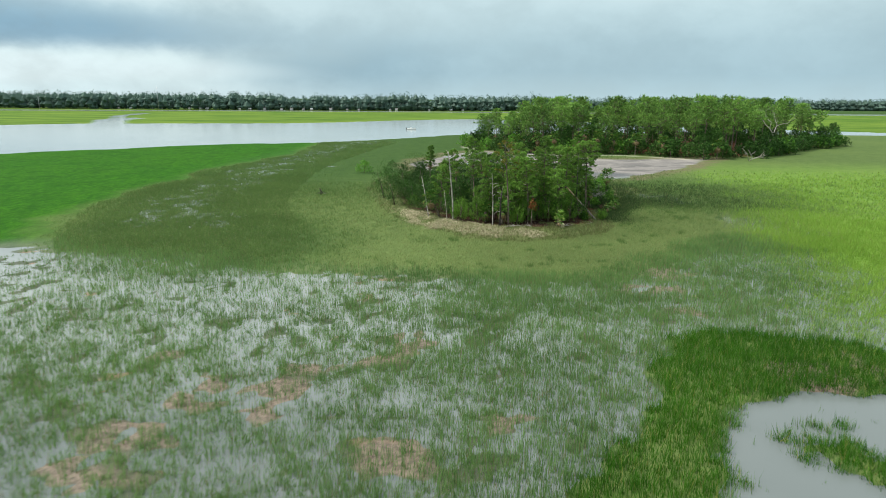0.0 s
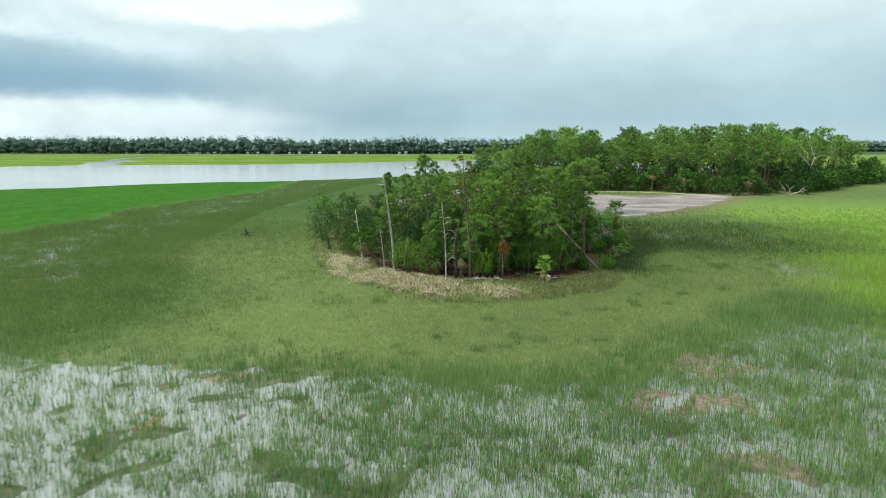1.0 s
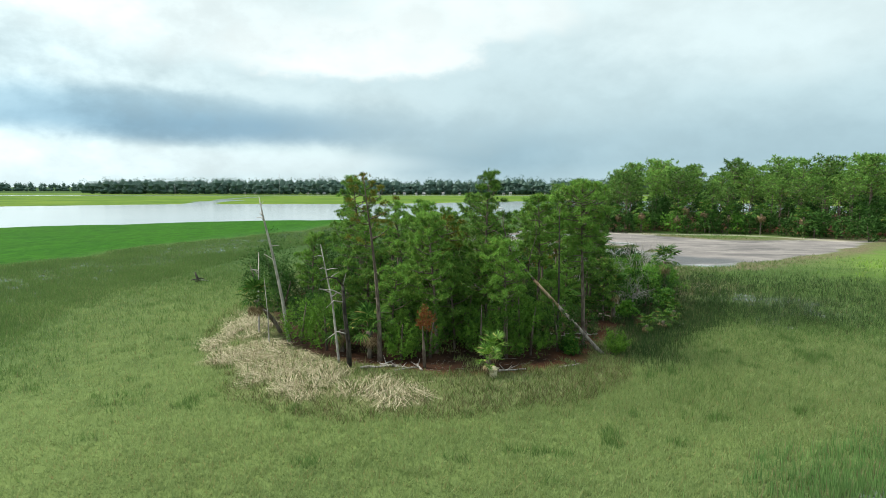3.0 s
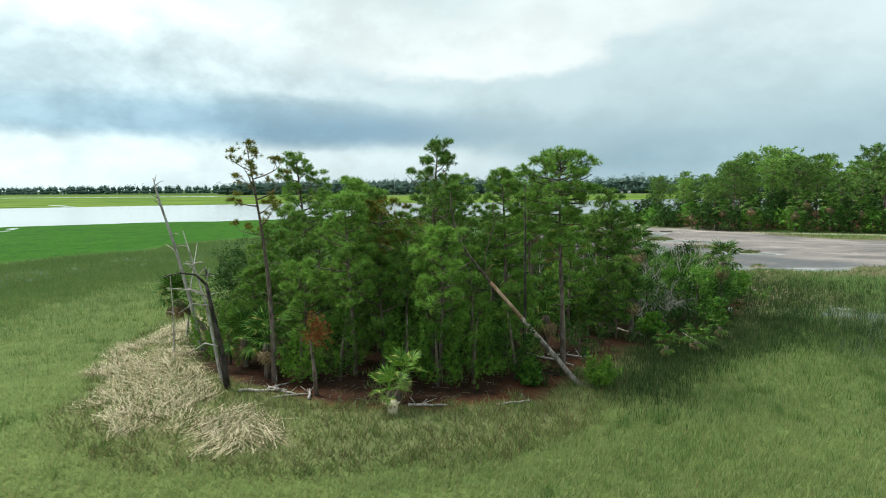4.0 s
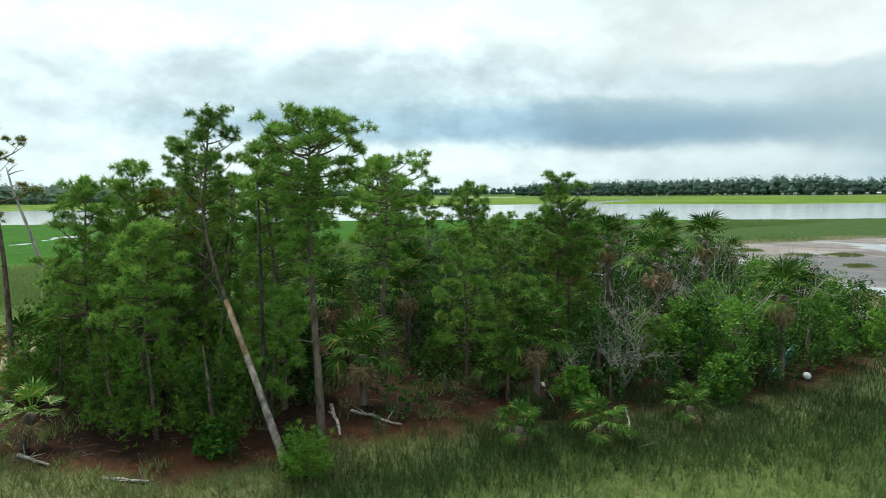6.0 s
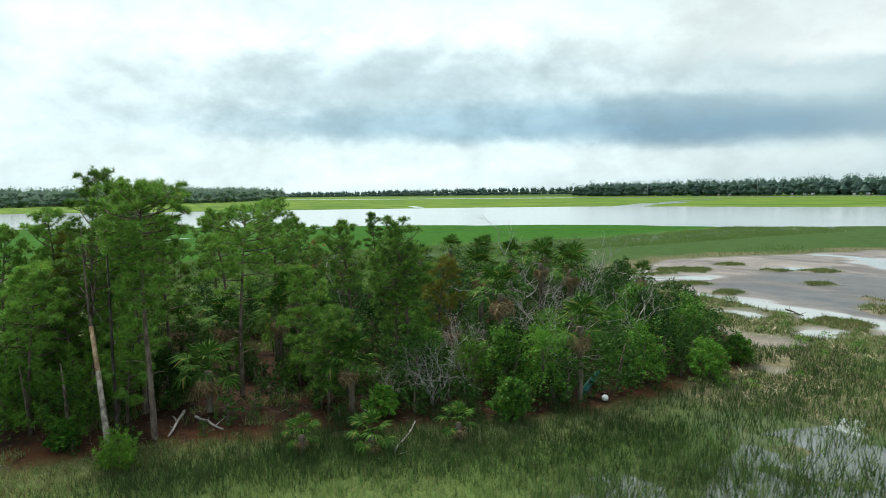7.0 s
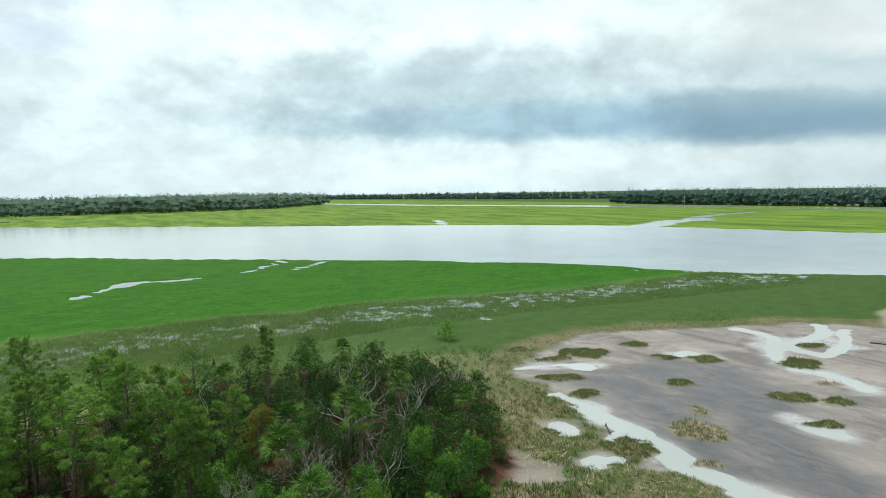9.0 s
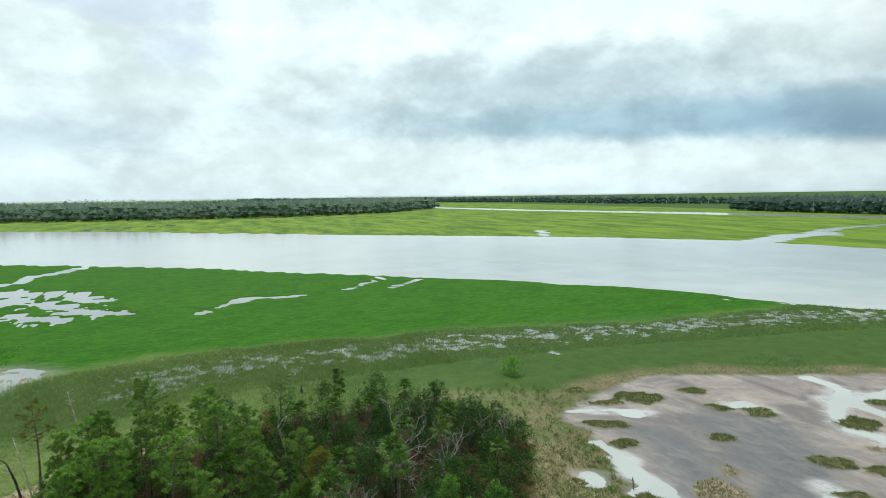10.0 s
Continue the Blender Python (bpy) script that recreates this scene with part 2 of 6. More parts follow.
def ground_material():
    k = Nodes("marsh_ground")
    p = k.place()
    tall, mud, soil, flood = k.attr("zone_a")
    straw, across, short, sand = k.attr("zone_b")
    big = k.noise(0.035, 4, 0.6, p)
    med = k.noise(0.35, 5, 0.65, p, dist=0.4)
    fine = k.noise(3.0, 5, 0.7, p)
    blade = k.noise(9.0, 4, 0.75, k.stretch(p, 1.0, 1.0, 0.2))
    mixed = k.math("ADD", k.math("MULTIPLY", med, 0.5), k.math("MULTIPLY", fine, 0.5))
    # short olive marsh
    c = k.mix(k.step(mixed, 0.32, 0.68), (0.070, 0.106, 0.032, 1), (0.124, 0.168, 0.052, 1))
    c = k.mix(k.math("MULTIPLY", k.step(big, 0.42, 0.62), 0.55), c, (0.128, 0.170, 0.051, 1))
    # darker tone for dark grass and for shade painted east of the islet
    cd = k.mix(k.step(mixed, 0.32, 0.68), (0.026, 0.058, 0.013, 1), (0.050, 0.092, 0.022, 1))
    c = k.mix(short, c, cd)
    # tall cordgrass along the river
    streak = k.noise(0.8, 6, 0.7, k.stretch(p, 1.0, 0.35, 1.0, 0.7))
    ct = k.mix(k.step(streak, 0.3, 0.7), (0.012, 0.070, 0.002, 1), (0.030, 0.120, 0.003, 1))
    ct = k.mix(k.math("MULTIPLY", k.step(big, 0.4, 0.7), 0.35), ct, (0.042, 0.125, 0.004, 1))
    mottle = k.noise(0.22, 7, 0.72, k.stretch(p, 1.0, 0.6, 1.0, 0.7), dist=0.6)
    ct = k.mix(k.math("MULTIPLY", k.step(mottle, 0.44, 0.66), 0.6), ct, (0.009, 0.052, 0.002, 1))
    ct = k.mix(k.math("MULTIPLY", k.step(k.noise(0.9, 6, 0.75, p), 0.52, 0.70), 0.5), ct, (0.066, 0.185, 0.008, 1))
    ct = k.mix(k.math("MULTIPLY", k.step(k.noise(1.7, 4, 0.8, k.stretch(p, 1.0, 0.45, 1.0, 0.7)), 0.46, 0.64), 0.6), ct, (0.010, 0.050, 0.002, 1))
    c = k.mix(tall, c, ct)
    # marsh beyond the river
    ca = k.mix(k.step(k.noise(0.03, 7, 0.75, k.stretch(p, 0.45, 1.8, 1, 0.7)), 0.36, 0.64), (0.040, 0.100, 0.010, 1), (0.135, 0.20, 0.026, 1))
    c = k.mix(across, c, ca)
    # flooded: dark silt
    cs = k.mix(k.step(med, 0.3, 0.7), (0.050, 0.066, 0.040, 1), (0.105, 0.110, 0.070, 1))
    cs = k.mix(k.math("MULTIPLY", k.step(k.noise(0.22, 4, 0.6, p), 0.58, 0.66), 0.8), cs, (0.26, 0.17, 0.12, 1))
    c = k.mix(k.math("MULTIPLY", flood, flood), c, cs)
    mat, sun_patch, mound, _ = k.attr("zone_d")
    # brighter yellow-green ground colour paints sunlight on the eastern grass
    c = k.mix(k.math("MULTIPLY", sun_patch, 0.9), c, k.mix(k.step(mixed, 0.3, 0.7), (0.100, 0.200, 0.025, 1), (0.190, 0.300, 0.050, 1)))
    c = k.mix(mat, c, k.mix(k.step(fine, 0.35, 0.65), (0.095, 0.075, 0.055, 1), (0.215, 0.165, 0.125, 1)))
    # pale mud and salt pan
    grey, brown, milky, shore = k.attr("zone_c")
    sweep = k.noise(0.075, 7, 0.68, k.stretch(p, 0.55, 1.3, 1, -0.6), dist=1.6)
    smear = k.noise(0.5, 6, 0.7, k.stretch(p, 0.5, 1.2, 1, -0.75), dist=1.8)
    cm = k.mix(k.step(sweep, 0.34, 0.64), (0.125, 0.117, 0.113, 1), (0.245, 0.222, 0.205, 1))
    cm = k.mix(k.math("MULTIPLY", k.step(k.noise(0.16, 6, 0.7, p, dist=0.8), 0.50, 0.70), 0.7), cm, (0.30, 0.275, 0.25, 1))
    cm = k.mix(k.math("MULTIPLY", k.math("ADD", grey, k.math("MULTIPLY", k.math("SUBTRACT", smear, 0.5), 1.3)), 0.85, clamp=True), cm, (0.062, 0.064, 0.068, 1))
    # pale silt tone that also paints the sky's reflection on wet mud
    cm = k.mix(k.math("MULTIPLY", milky, k.step(smear, 0.25, 0.6)), cm, (0.36, 0.375, 0.38, 1))
    cm = k.mix(k.math("MULTIPLY", k.step(fine, 0.52, 0.75), 0.35), cm, (0.15, 0.115, 0.085, 1))
    cb = k.mix(k.step(k.noise(2.2, 6, 0.75, p), 0.35, 0.66), (0.068, 0.066, 0.034, 1), (0.175, 0.145, 0.088, 1))
    c = k.mix(brown, c, cb)
    c = k.mix(mud, c, cm)
    c = k.mix(mound, c, k.mix(k.step(fine, 0.35, 0.65), (0.12, 0.092, 0.066, 1), (0.24, 0.195, 0.15, 1)))
    # straw wrack, brown pan edge
    cw = k.mix(k.step(k.noise(5.0, 6, 0.8, k.stretch(p, 1.6, 0.5, 1, 0.5)), 0.35, 0.65), (0.11, 0.095, 0.05, 1), (0.32, 0.28, 0.17, 1))
    c = k.mix(straw, c, cw)
    # islet soil with pine needles: near-black brown inside, red-brown towards the shore
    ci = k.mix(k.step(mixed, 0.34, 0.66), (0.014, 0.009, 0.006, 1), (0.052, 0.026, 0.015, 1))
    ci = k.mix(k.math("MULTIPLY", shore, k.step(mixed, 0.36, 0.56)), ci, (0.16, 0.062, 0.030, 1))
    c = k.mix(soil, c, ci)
    c = k.mix(sand, c, (0.55, 0.50, 0.42, 1))
    wet = k.math("MAXIMUM", k.math("MULTIPLY", flood, 0.8), k.math("MULTIPLY", mud, k.math("MAXIMUM", grey, milky)))
    rough = k.math("SUBTRACT", 0.95, k.math("MAXIMUM", k.math("MULTIPLY", wet, 0.5), k.math("MULTIPLY", k.math("MULTIPLY", mud, milky), 0.82)))
    h = k.math("ADD", k.math("MULTIPLY", blade, 0.4), k.math("MULTIPLY", fine, 0.8))
    return k.finish(c, rough, k.bump(h, 0.55, 0.12), spec=k.math("ADD", 0.08, k.math("MULTIPLY", wet, 0.25)))


def water_material(name, dark, light, rough, ripple, feathered=None):
    k = Nodes(name)
    p = k.place()
    n1 = k.noise(1.6, 5, 0.6, k.stretch(p, 1.0, 0.6, 1, 0.4))
    n2 = k.noise(0.05, 3, 0.5, p)
    c = k.mix(k.step(n2, 0.3, 0.7), dark, light)
    # soft pale patch: the bright cloud's reflection painted into the water colour
    if feathered:
        v = k.node("ShaderNodeVectorMath")
        v.operation = "DISTANCE"
        k.put(k.stretch(p, 0.7, 1.6, 0, 0), v.inputs[0])
        v.inputs[1].default_value = (feathered[0] * 0.7, feathered[1] * 1.6, 0)
        c = k.mix(k.step(v.outputs["Value"], 42.0, 10.0), c, (0.25, 0.268, 0.26, 1))
    return k.finish(c, rough, k.bump(n1, ripple, 0.04), ior=1.33, spec=0.5)


M_GROUND = ground_material()
M_WATER = water_material("shallow_tidal_water", (0.125, 0.140, 0.136, 1), (0.165, 0.180, 0.175, 1), 0.05, 0.05, (-22, 55))
M_RIVER = water_material("silty_river_water", (0.275, 0.300, 0.29, 1), (0.325, 0.350, 0.338, 1), 0.12, 0.06)
M_NEEDLE = foliage("pine_needles", (0.026, 0.072, 0.012, 1), (0.250, 0.465, 0.078, 1), (0.28, 0.26, 0.06, 1), 0.05, clump=0.6, translucent=0.25, own=0.35)
M_NEEDLE_FAR = foliage("island_pine_needles", (0.032, 0.085, 0.017, 1), (0.250, 0.455, 0.086, 1), (0.22, 0.15, 0.05, 1), 0.03, clump=0.6, own=0.5, translucent=0.22)
M_NEEDLE_YELLOW = foliage("yellowing_pine_needles", (0.07, 0.11, 0.012, 1), (0.21, 0.26, 0.035, 1), (0.32, 0.15, 0.03, 1), 0.18, clump=0.5)
M_NEEDLE_RUST = foliage("rusty_needles", (0.16, 0.06, 0.02, 1), (0.34, 0.14, 0.04, 1))
M_CEDAR = foliage("cedar_foliage", (0.013, 0.050, 0.007, 1), (0.175, 0.350, 0.042, 1), (0.13, 0.18, 0.03, 1), 0.05, clump=0.6)
M_OAK = foliage("live_oak_leaves", (0.010, 0.036, 0.007, 1), (0.066, 0.152, 0.030, 1), (0.09, 0.11, 0.04, 1), 0.05, clump=0.6, spec=0.1)
M_SHRUB = foliage("shrub_leaves", (0.020, 0.078, 0.010, 1), (0.165, 0.375, 0.046, 1), (0.17, 0.20, 0.03, 1), 0.06, clump=0.6, translucent=0.25)
M_SCRUB = foliage("salt_scrub_leaves", (0.050, 0.085, 0.022, 1), (0.14, 0.20, 0.05, 1), (0.25, 0.20, 0.10, 1), 0.15, clump=0.5)
M_FROND = foliage("palm_frond_green", (0.020, 0.060, 0.011, 1), (0.074, 0.155, 0.026, 1), (0.24, 0.21, 0.06, 1), 0.05, rough=0.8, spec=0.05)
M_FROND_YOUNG = foliage("palmetto_frond", (0.05, 0.13, 0.016, 1), (0.17, 0.30, 0.042, 1), (0.42, 0.38, 0.12, 1), 0.12, rough=0.55)
M_FROND_DEAD = foliage("palm_frond_dead", (0.16, 0.10, 0.05, 1), (0.38, 0.28, 0.16, 1), (0.5, 0.44, 0.33, 1), 0.15)
# paler, bluer leaf colours that paint in the haze of distance
M_WOODS_HAZED = foliage("hazed_far_wood_leaves", (0.068, 0.124, 0.106, 1), (0.118, 0.188, 0.142, 1), translucent=0.32, patch=0.7, own=0.0)
M_WOODS_NEAR_HAZED = foliage("hazed_pine_wood_leaves", (0.112, 0.178, 0.142, 1), (0.255, 0.345, 0.240, 1), translucent=0.32, patch=0.45, own=0.0)
M_GRASS_OLIVE = foliage("short_marsh_grass", (0.178, 0.238, 0.088, 1), (0.285, 0.362, 0.136, 1), (0.30, 0.28, 0.12, 1), 0.08, patch=0.35, translucent=0.5)
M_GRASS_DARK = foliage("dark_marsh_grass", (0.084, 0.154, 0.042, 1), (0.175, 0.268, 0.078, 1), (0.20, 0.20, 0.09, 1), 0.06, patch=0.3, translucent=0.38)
# grass coloured dark to paint in the islet's shade on its east side
M_GRASS_SHADED = foliage("shaded_shore_grass", (0.022, 0.048, 0.014, 1), (0.066, 0.118, 0.036, 1), (0.12, 0.11, 0.06, 1), 0.08, patch=0.3, translucent=0.38)
M_GRASS_TALL = foliage("tall_cordgrass", (0.018, 0.082, 0.005, 1), (0.070, 0.200, 0.016, 1), (0.26, 0.27, 0.07, 1), 0.05, patch=0.3, translucent=0.38)
M_GRASS_FLOOD = foliage("flooded_marsh_grass", (0.072, 0.150, 0.046, 1), (0.190, 0.320, 0.100, 1), (0.22, 0.20, 0.10, 1), 0.10, patch=0.4, translucent=0.38)
# grass colour brightened to paint in a patch of sun
M_GRASS_SUN_PATCH = foliage("sun_patch_marsh_grass", (0.125, 0.245, 0.028, 1), (0.265, 0.415, 0.066, 1), (0.26, 0.28, 0.08, 1), 0.06, patch=0.4, translucent=0.38)
M_GRASS_DRY = foliage("dry_tussock_grass", (0.085, 0.090, 0.036, 1), (0.24, 0.205, 0.10, 1), (0.10, 0.16, 0.035, 1), 0.35, patch=0.3, translucent=0.38)
M_STRAW = foliage("bleached_reed_straw", (0.28, 0.235, 0.135, 1), (0.60, 0.54, 0.37, 1), (0.13, 0.13, 0.06, 1), 0.15, translucent=0.0, rough=0.8)
M_BARK = bark("pine_bark", (0.060, 0.042, 0.033, 1), (0.21, 0.165, 0.135, 1))
M_BARK_PALM = bark("palm_bark", (0.07, 0.055, 0.042, 1), (0.23, 0.19, 0.15, 1), 4)
M_DEADWOOD = bark("weathered_deadwood", (0.20, 0.175, 0.155, 1), (0.52, 0.48, 0.44, 1), 5)
M_DARKWOOD = bark("charred_dead_trunk", (0.020, 0.017, 0.015, 1), (0.10, 0.085, 0.075, 1), 5)
M_GREYBARK = bark("weathered_pine_bark", (0.095, 0.080, 0.068, 1), (0.33, 0.29, 0.25, 1), 5)
M_BAREWOOD = bark("stripped_trunk", (0.20, 0.115, 0.06, 1), (0.52, 0.37, 0.25, 1), 3)

# ---- plan ----
rs = np.random.RandomState(7)
WATER_Z = -0.12


def lattice(ix, iy, seed):
    h = (ix.astype(np.int64) * 374761393 + iy.astype(np.int64) * 668265263 + seed * 974634777) & 0x7FFFFFFF
    h = ((h ^ (h >> 13)) * 1274126177) & 0x7FFFFFFF
    return ((h ^ (h >> 16)) & 0xFFFF) / 65535.0


def vnoise(x, y, size, seed=0):
    """Smooth noise from 0 to 1 with features of about size metres."""
    u, v = np.asarray(x, float) / size, np.asarray(y, float) / size
    iu, iv = np.floor(u), np.floor(v)
    fu, fv = u - iu, v - iv
    fu, fv = fu * fu * (3 - 2 * fu), fv * fv * (3 - 2 * fv)
    a, b = lattice(iu, iv, seed), lattice(iu + 1, iv, seed)
    c, d = lattice(iu, iv + 1, seed), lattice(iu + 1, iv + 1, seed)
    return (a * (1 - fu) + b * fu) * (1 - fv) + (c * (1 - fu) + d * fu) * fv


def fnoise(x, y, size, seed=0, octaves=4):
    t, amp, tot = 0.0, 1.0, 0.0
    for o in range(octaves):
        t = t + amp * vnoise(x, y, size / 2 ** o, seed + 17 * o)
        tot += amp
        amp *= 0.55
    return t / tot


def smoothstep(v, lo, hi):
    t = np.clip((v - lo) / (hi - lo), 0, 1)
    return t * t * (3 - 2 * t)


def inside(x, y, poly):
    """Signed distance to a closed outline: positive inside."""
    x, y = np.asarray(x, float), np.asarray(y, float)
    d = np.full(x.shape, 1e9)
    odd = np.zeros(x.shape, bool)
    n = len(poly)
    for k in range(n):
        (ax, ay), (bx, by) = poly[k], poly[(k + 1) % n]
        ex, ey = bx - ax, by - ay
        t = np.clip(((x - ax) * ex + (y - ay) * ey) / (ex * ex + ey * ey + 1e-9), 0, 1)
        d = np.minimum(d, np.hypot(x - ax - t * ex, y - ay - t * ey))
        if ey != 0:
            cross = ((ay > y) != (by > y)) & (x < ex * (y - ay) / ey + ax)
            odd ^= cross
    return np.where(odd, d, -d)


def along(x, y, line):
    """Distance to an open line."""
    x, y = np.asarray(x, float), np.asarray(y, float)
    d = np.full(x.shape, 1e9)
    for (ax, ay), (bx, by) in zip(line, line[1:]):
        ex, ey = bx - ax, by - ay
        t = np.clip(((x - ax) * ex + (y - ay) * ey) / (ex * ex + ey * ey + 1e-9), 0, 1)
        d = np.minimum(d, np.hypot(x - ax - t * ex, y - ay - t * ey))
    return d


NEAR_BANK = [(-800, -800), (-400, -200), (-274, 9), (-216, 93), (-156, 158), (-125, 195), (-104, 212), (-80, 233), (-62, 242), (-44, 248), (-28, 264), (-10, 282), (4, 300), (24, 322), (70, 335), (140, 338), (230, 332), (420, 330), (900, 420)]
FAR_BANK = [(-1050, -700), (-780, -300), (-623, -81), (-556, 22), (-496, 85), (-401, 196), (-315, 306), (-272, 352), (-216, 394), (-160, 412), (-98, 424), (-66, 448), (-30, 492), (7, 525), (45, 545), (110, 505), (180, 404), (250, 362), (420, 358), (900, 460)]
RIVER = NEAR_BANK + FAR_BANK[::-1]
FAR_CHANNEL = [(-1500, 470), (-1184, 540), (-880, 585), (-570, 675), (-340, 730), (-190, 765), (90, 785), (420, 790), (1400, 900), (1400, 990), (420, 850), (90, 835), (-200, 812), (-340, 778), (-620, 722), (-900, 625), (-1200, 575), (-1500, 510)]
CREEKS = [([(-196, 390), (-206, 412), (-216, 436), (-230, 464), (-226, 484), (-240, 502)], 13.0), ([(-240, 502), (-262, 532), (-272, 576), (-286, 645)], 6.0),
          ([(-99, 98), (-113, 106), (-119, 118), (-117, 127), (-119, 132), (-125, 146), (-134, 153), (-149, 162)], 1.0),
          ([(-98, 148), (-102, 152), (-91, 164)], 0.9), ([(-119, 157), (-135, 174)], 2.2), ([(-97, 165), (-93, 170)], 1.6), ([(-74, 240), (-64, 236), (-57, 238), (-46, 247)], 1.6),
          ([(-240, 52), (-215, 38), (-194, 36), (-180, 26)], 3.4), ([(-594, -8), (-635, 28), (-675, 71)], 5.0), ([(-310, 322), (-340, 337), (-367, 350)], 4.0), ([(-637, 149), (-646, 204)], 3.0)]
PONDS = [([(-163, 42), (-150, 60), (-136, 68)], 8.0), ([(-147, 44), (-128, 60), (-110, 74)], 8.0), ([(-114, 53), (-101, 66)], 6.0)]
PAN = [(28.1, 121.3), (33.8, 123.7), (32.0, 129.4), (31.4, 135.2), (34.7, 139.8), (39.3, 139.9), (43.9, 142.2), (51.8, 150.4), (63.1, 162.1), (74.4, 178.4), (82.3, 190.0), (65.2, 190.9), (53.8, 187.3), (44.5, 193.0), (37.6, 202.1), (27.1, 210.1), (14.5, 212.3), (6.5, 205.2), (2.0, 192.4), (-3.6, 180.8), (-6.9, 169.2), (-4.5, 158.8), (0.2, 149.7), (4.9, 144.0), (10.6, 146.4), (14.1, 143.5), (19.8, 140.7), (23.4, 133.9), (25.7, 125.9)]
PAN_CHANNELS = [([(11.8, 141.7), (13.6, 144.8), (17.5, 145.1), (21.6, 144.3), (26.3, 144.5), (30.3, 143.9), (34.4, 142.3), (37.9, 142.2), (40.6, 141.8), (42.7, 143.1), (45.4, 144.2)], 3.4), ([(4.0, 192.1), (7.5, 192.1), (11.1, 191.4), (17.5, 181.4), (22.6, 177.5), (26.0, 178.6), (28.5, 178.0), (32.1, 176.0)], 2.6), ([(9.2, 207.5), (13.9, 200.6), (15.4, 190.2), (15.5, 185.7)], 2.6), ([(14.4, 205.2), (19.6, 195.8), (21.5, 186.8), (17.7, 186.9)], 2.4), ([(3.0, 146.9), (3.9, 151.9), (5.1, 155.0)], 1.2), ([(25.7, 142.2), (29.2, 139.9), (30.8, 138.2)], 1.6)]
PAN_POOLS = [(22.1, 138.9, 2.8, 2.1), (27.7, 130.2, 2.9, 2.5), (30.1, 122.9, 1.6, 0.9), (29.8, 136.5, 1.5, 1.5), (7.0, 156.0, 2.0, 1.8), (10.8, 172.2, 2.4, 2.4), (36.0, 159.8, 2.9, 1.9)]
# grassy and muddy mounds on the pan: x, y, half length, half depth, kind
SCRUB_SHORE = [(-13.8, 148.7), (-2.5, 149.7), (6.2, 144.9), (13.0, 145.4), (19.1, 144.4), (23.5, 141.7), (28.8, 140.7), (32.0, 140.5), (32.6, 136.7), (31.9, 131.6), (32.5, 127.0), (32.3, 122.4), (30.9, 118.8), (20.2, 123.4)]
TUSSOCKS = [(2.3, 160.8, 3.4, 3.4, 0), (2.4, 155.5, 2.9, 1.4, 1), (3.1, 170.3, 1.9, 2.0, 0), (9.3, 150.2, 2.8, 1.9, 0), (15.6, 148.4, 1.7, 1.6, 0), (10.2, 168.2, 1.5, 2.0, 0), (13.7, 172.1, 2.0, 2.5, 1), (19.1, 160.4, 1.5, 1.7, 0), (26.1, 154.5, 1.0, 1.8, 2), (29.9, 149.7, 2.2, 3.2, 2), (35.2, 144.0, 0.9, 1.0, 2), (29.4, 141.5, 1.7, 2.5, 1), (29.2, 166.4, 2.2, 1.9, 1), (32.6, 168.6, 1.8, 1.7, 0), (34.9, 160.7, 1.8, 1.1, 0), (21.7, 180.7, 2.8, 3.0, 0), (17.3, 190.9, 2.5, 2.2, 1), (22.3, 137.8, 0.8, 0.9, 1), (-4.1, 153.8, 1.6, 1.6, 1), (28.3, 173.7, 1.4, 1.0, 2)]
ISLET = [(5, 79), (11, 77.5), (17, 79.5), (21, 81.8), (24.5, 86), (25.2, 92), (26.2, 96.5), (28.2, 99.8), (31.6, 104), (33.4, 110), (34, 116), (34.4, 123), (33.6, 128), (30.5, 132), (25, 136), (18, 142.5), (11, 142), (3, 146), (-6, 149), (-12, 137), (-11, 122), (-9, 106), (-5, 93), (0, 85)]
SOIL = [(9, 84.8), (14, 83.7), (19, 85.0), (22.9, 88.6), (23.8, 93), (25.0, 98), (27.6, 101.5), (30.2, 106), (31.8, 112), (31.8, 124), (27, 130), (16, 136), (3, 138), (-6, 133), (-7, 116), (-4, 99), (1, 90.5), (4, 87)]
STRAW = [(-7.5, 101), (-5, 93), (-2.8, 88), (2.7, 82.5), (6.8, 79.0), (11.2, 78.2), (15.0, 80.0), (15.5, 81.2), (12.7, 82.6), (10.0, 83.2), (8.4, 84.0), (4.0, 87.0), (1.0, 90.5), (-3.0, 98)]
BIG_ISLAND = [(13, 230), (20, 215), (30, 206), (45, 203), (60, 203), (78, 190), (97, 192), (118, 212), (138, 234), (160, 248), (178, 278), (125, 308), (60, 312), (23, 300)]
FLOOD_EDGE = [(-60, 50), (-57, 66), (-50, 75), (-11.0, 64.8), (-3.4, 63.6), (3.7, 62.2), (11.0, 61.3), (16.3, 62.1), (22.5, 65.6), (29.8, 72.2), (38.9, 80.4), (46, 66), (48, 56), (45, 50), (43, 36), (46, 20), (52, -60), (-64, -60)]
GREEN_CLUMP = [(7, 15), (8, 24), (10, 30), (14.5, 37), (16.5, 44), (21, 48), (27, 46), (34, 43), (34, 36.5), (27, 37.2), (22, 37.5), (18.5, 35.5), (15.3, 31.5), (13.2, 26), (12, 15)]
GREEN_CLUMP_2 = [(19, 28.5), (19.5, 32.5), (22.5, 32.8), (24, 29), (22, 26.5)]
POOL = [(13, 12), (13.6, 26), (15.6, 31.5), (18.7, 35.5), (22, 37.2), (27, 37), (33, 36), (37, 32.5), (37.5, 27), (34, 22), (29, 19), (26, 12)]
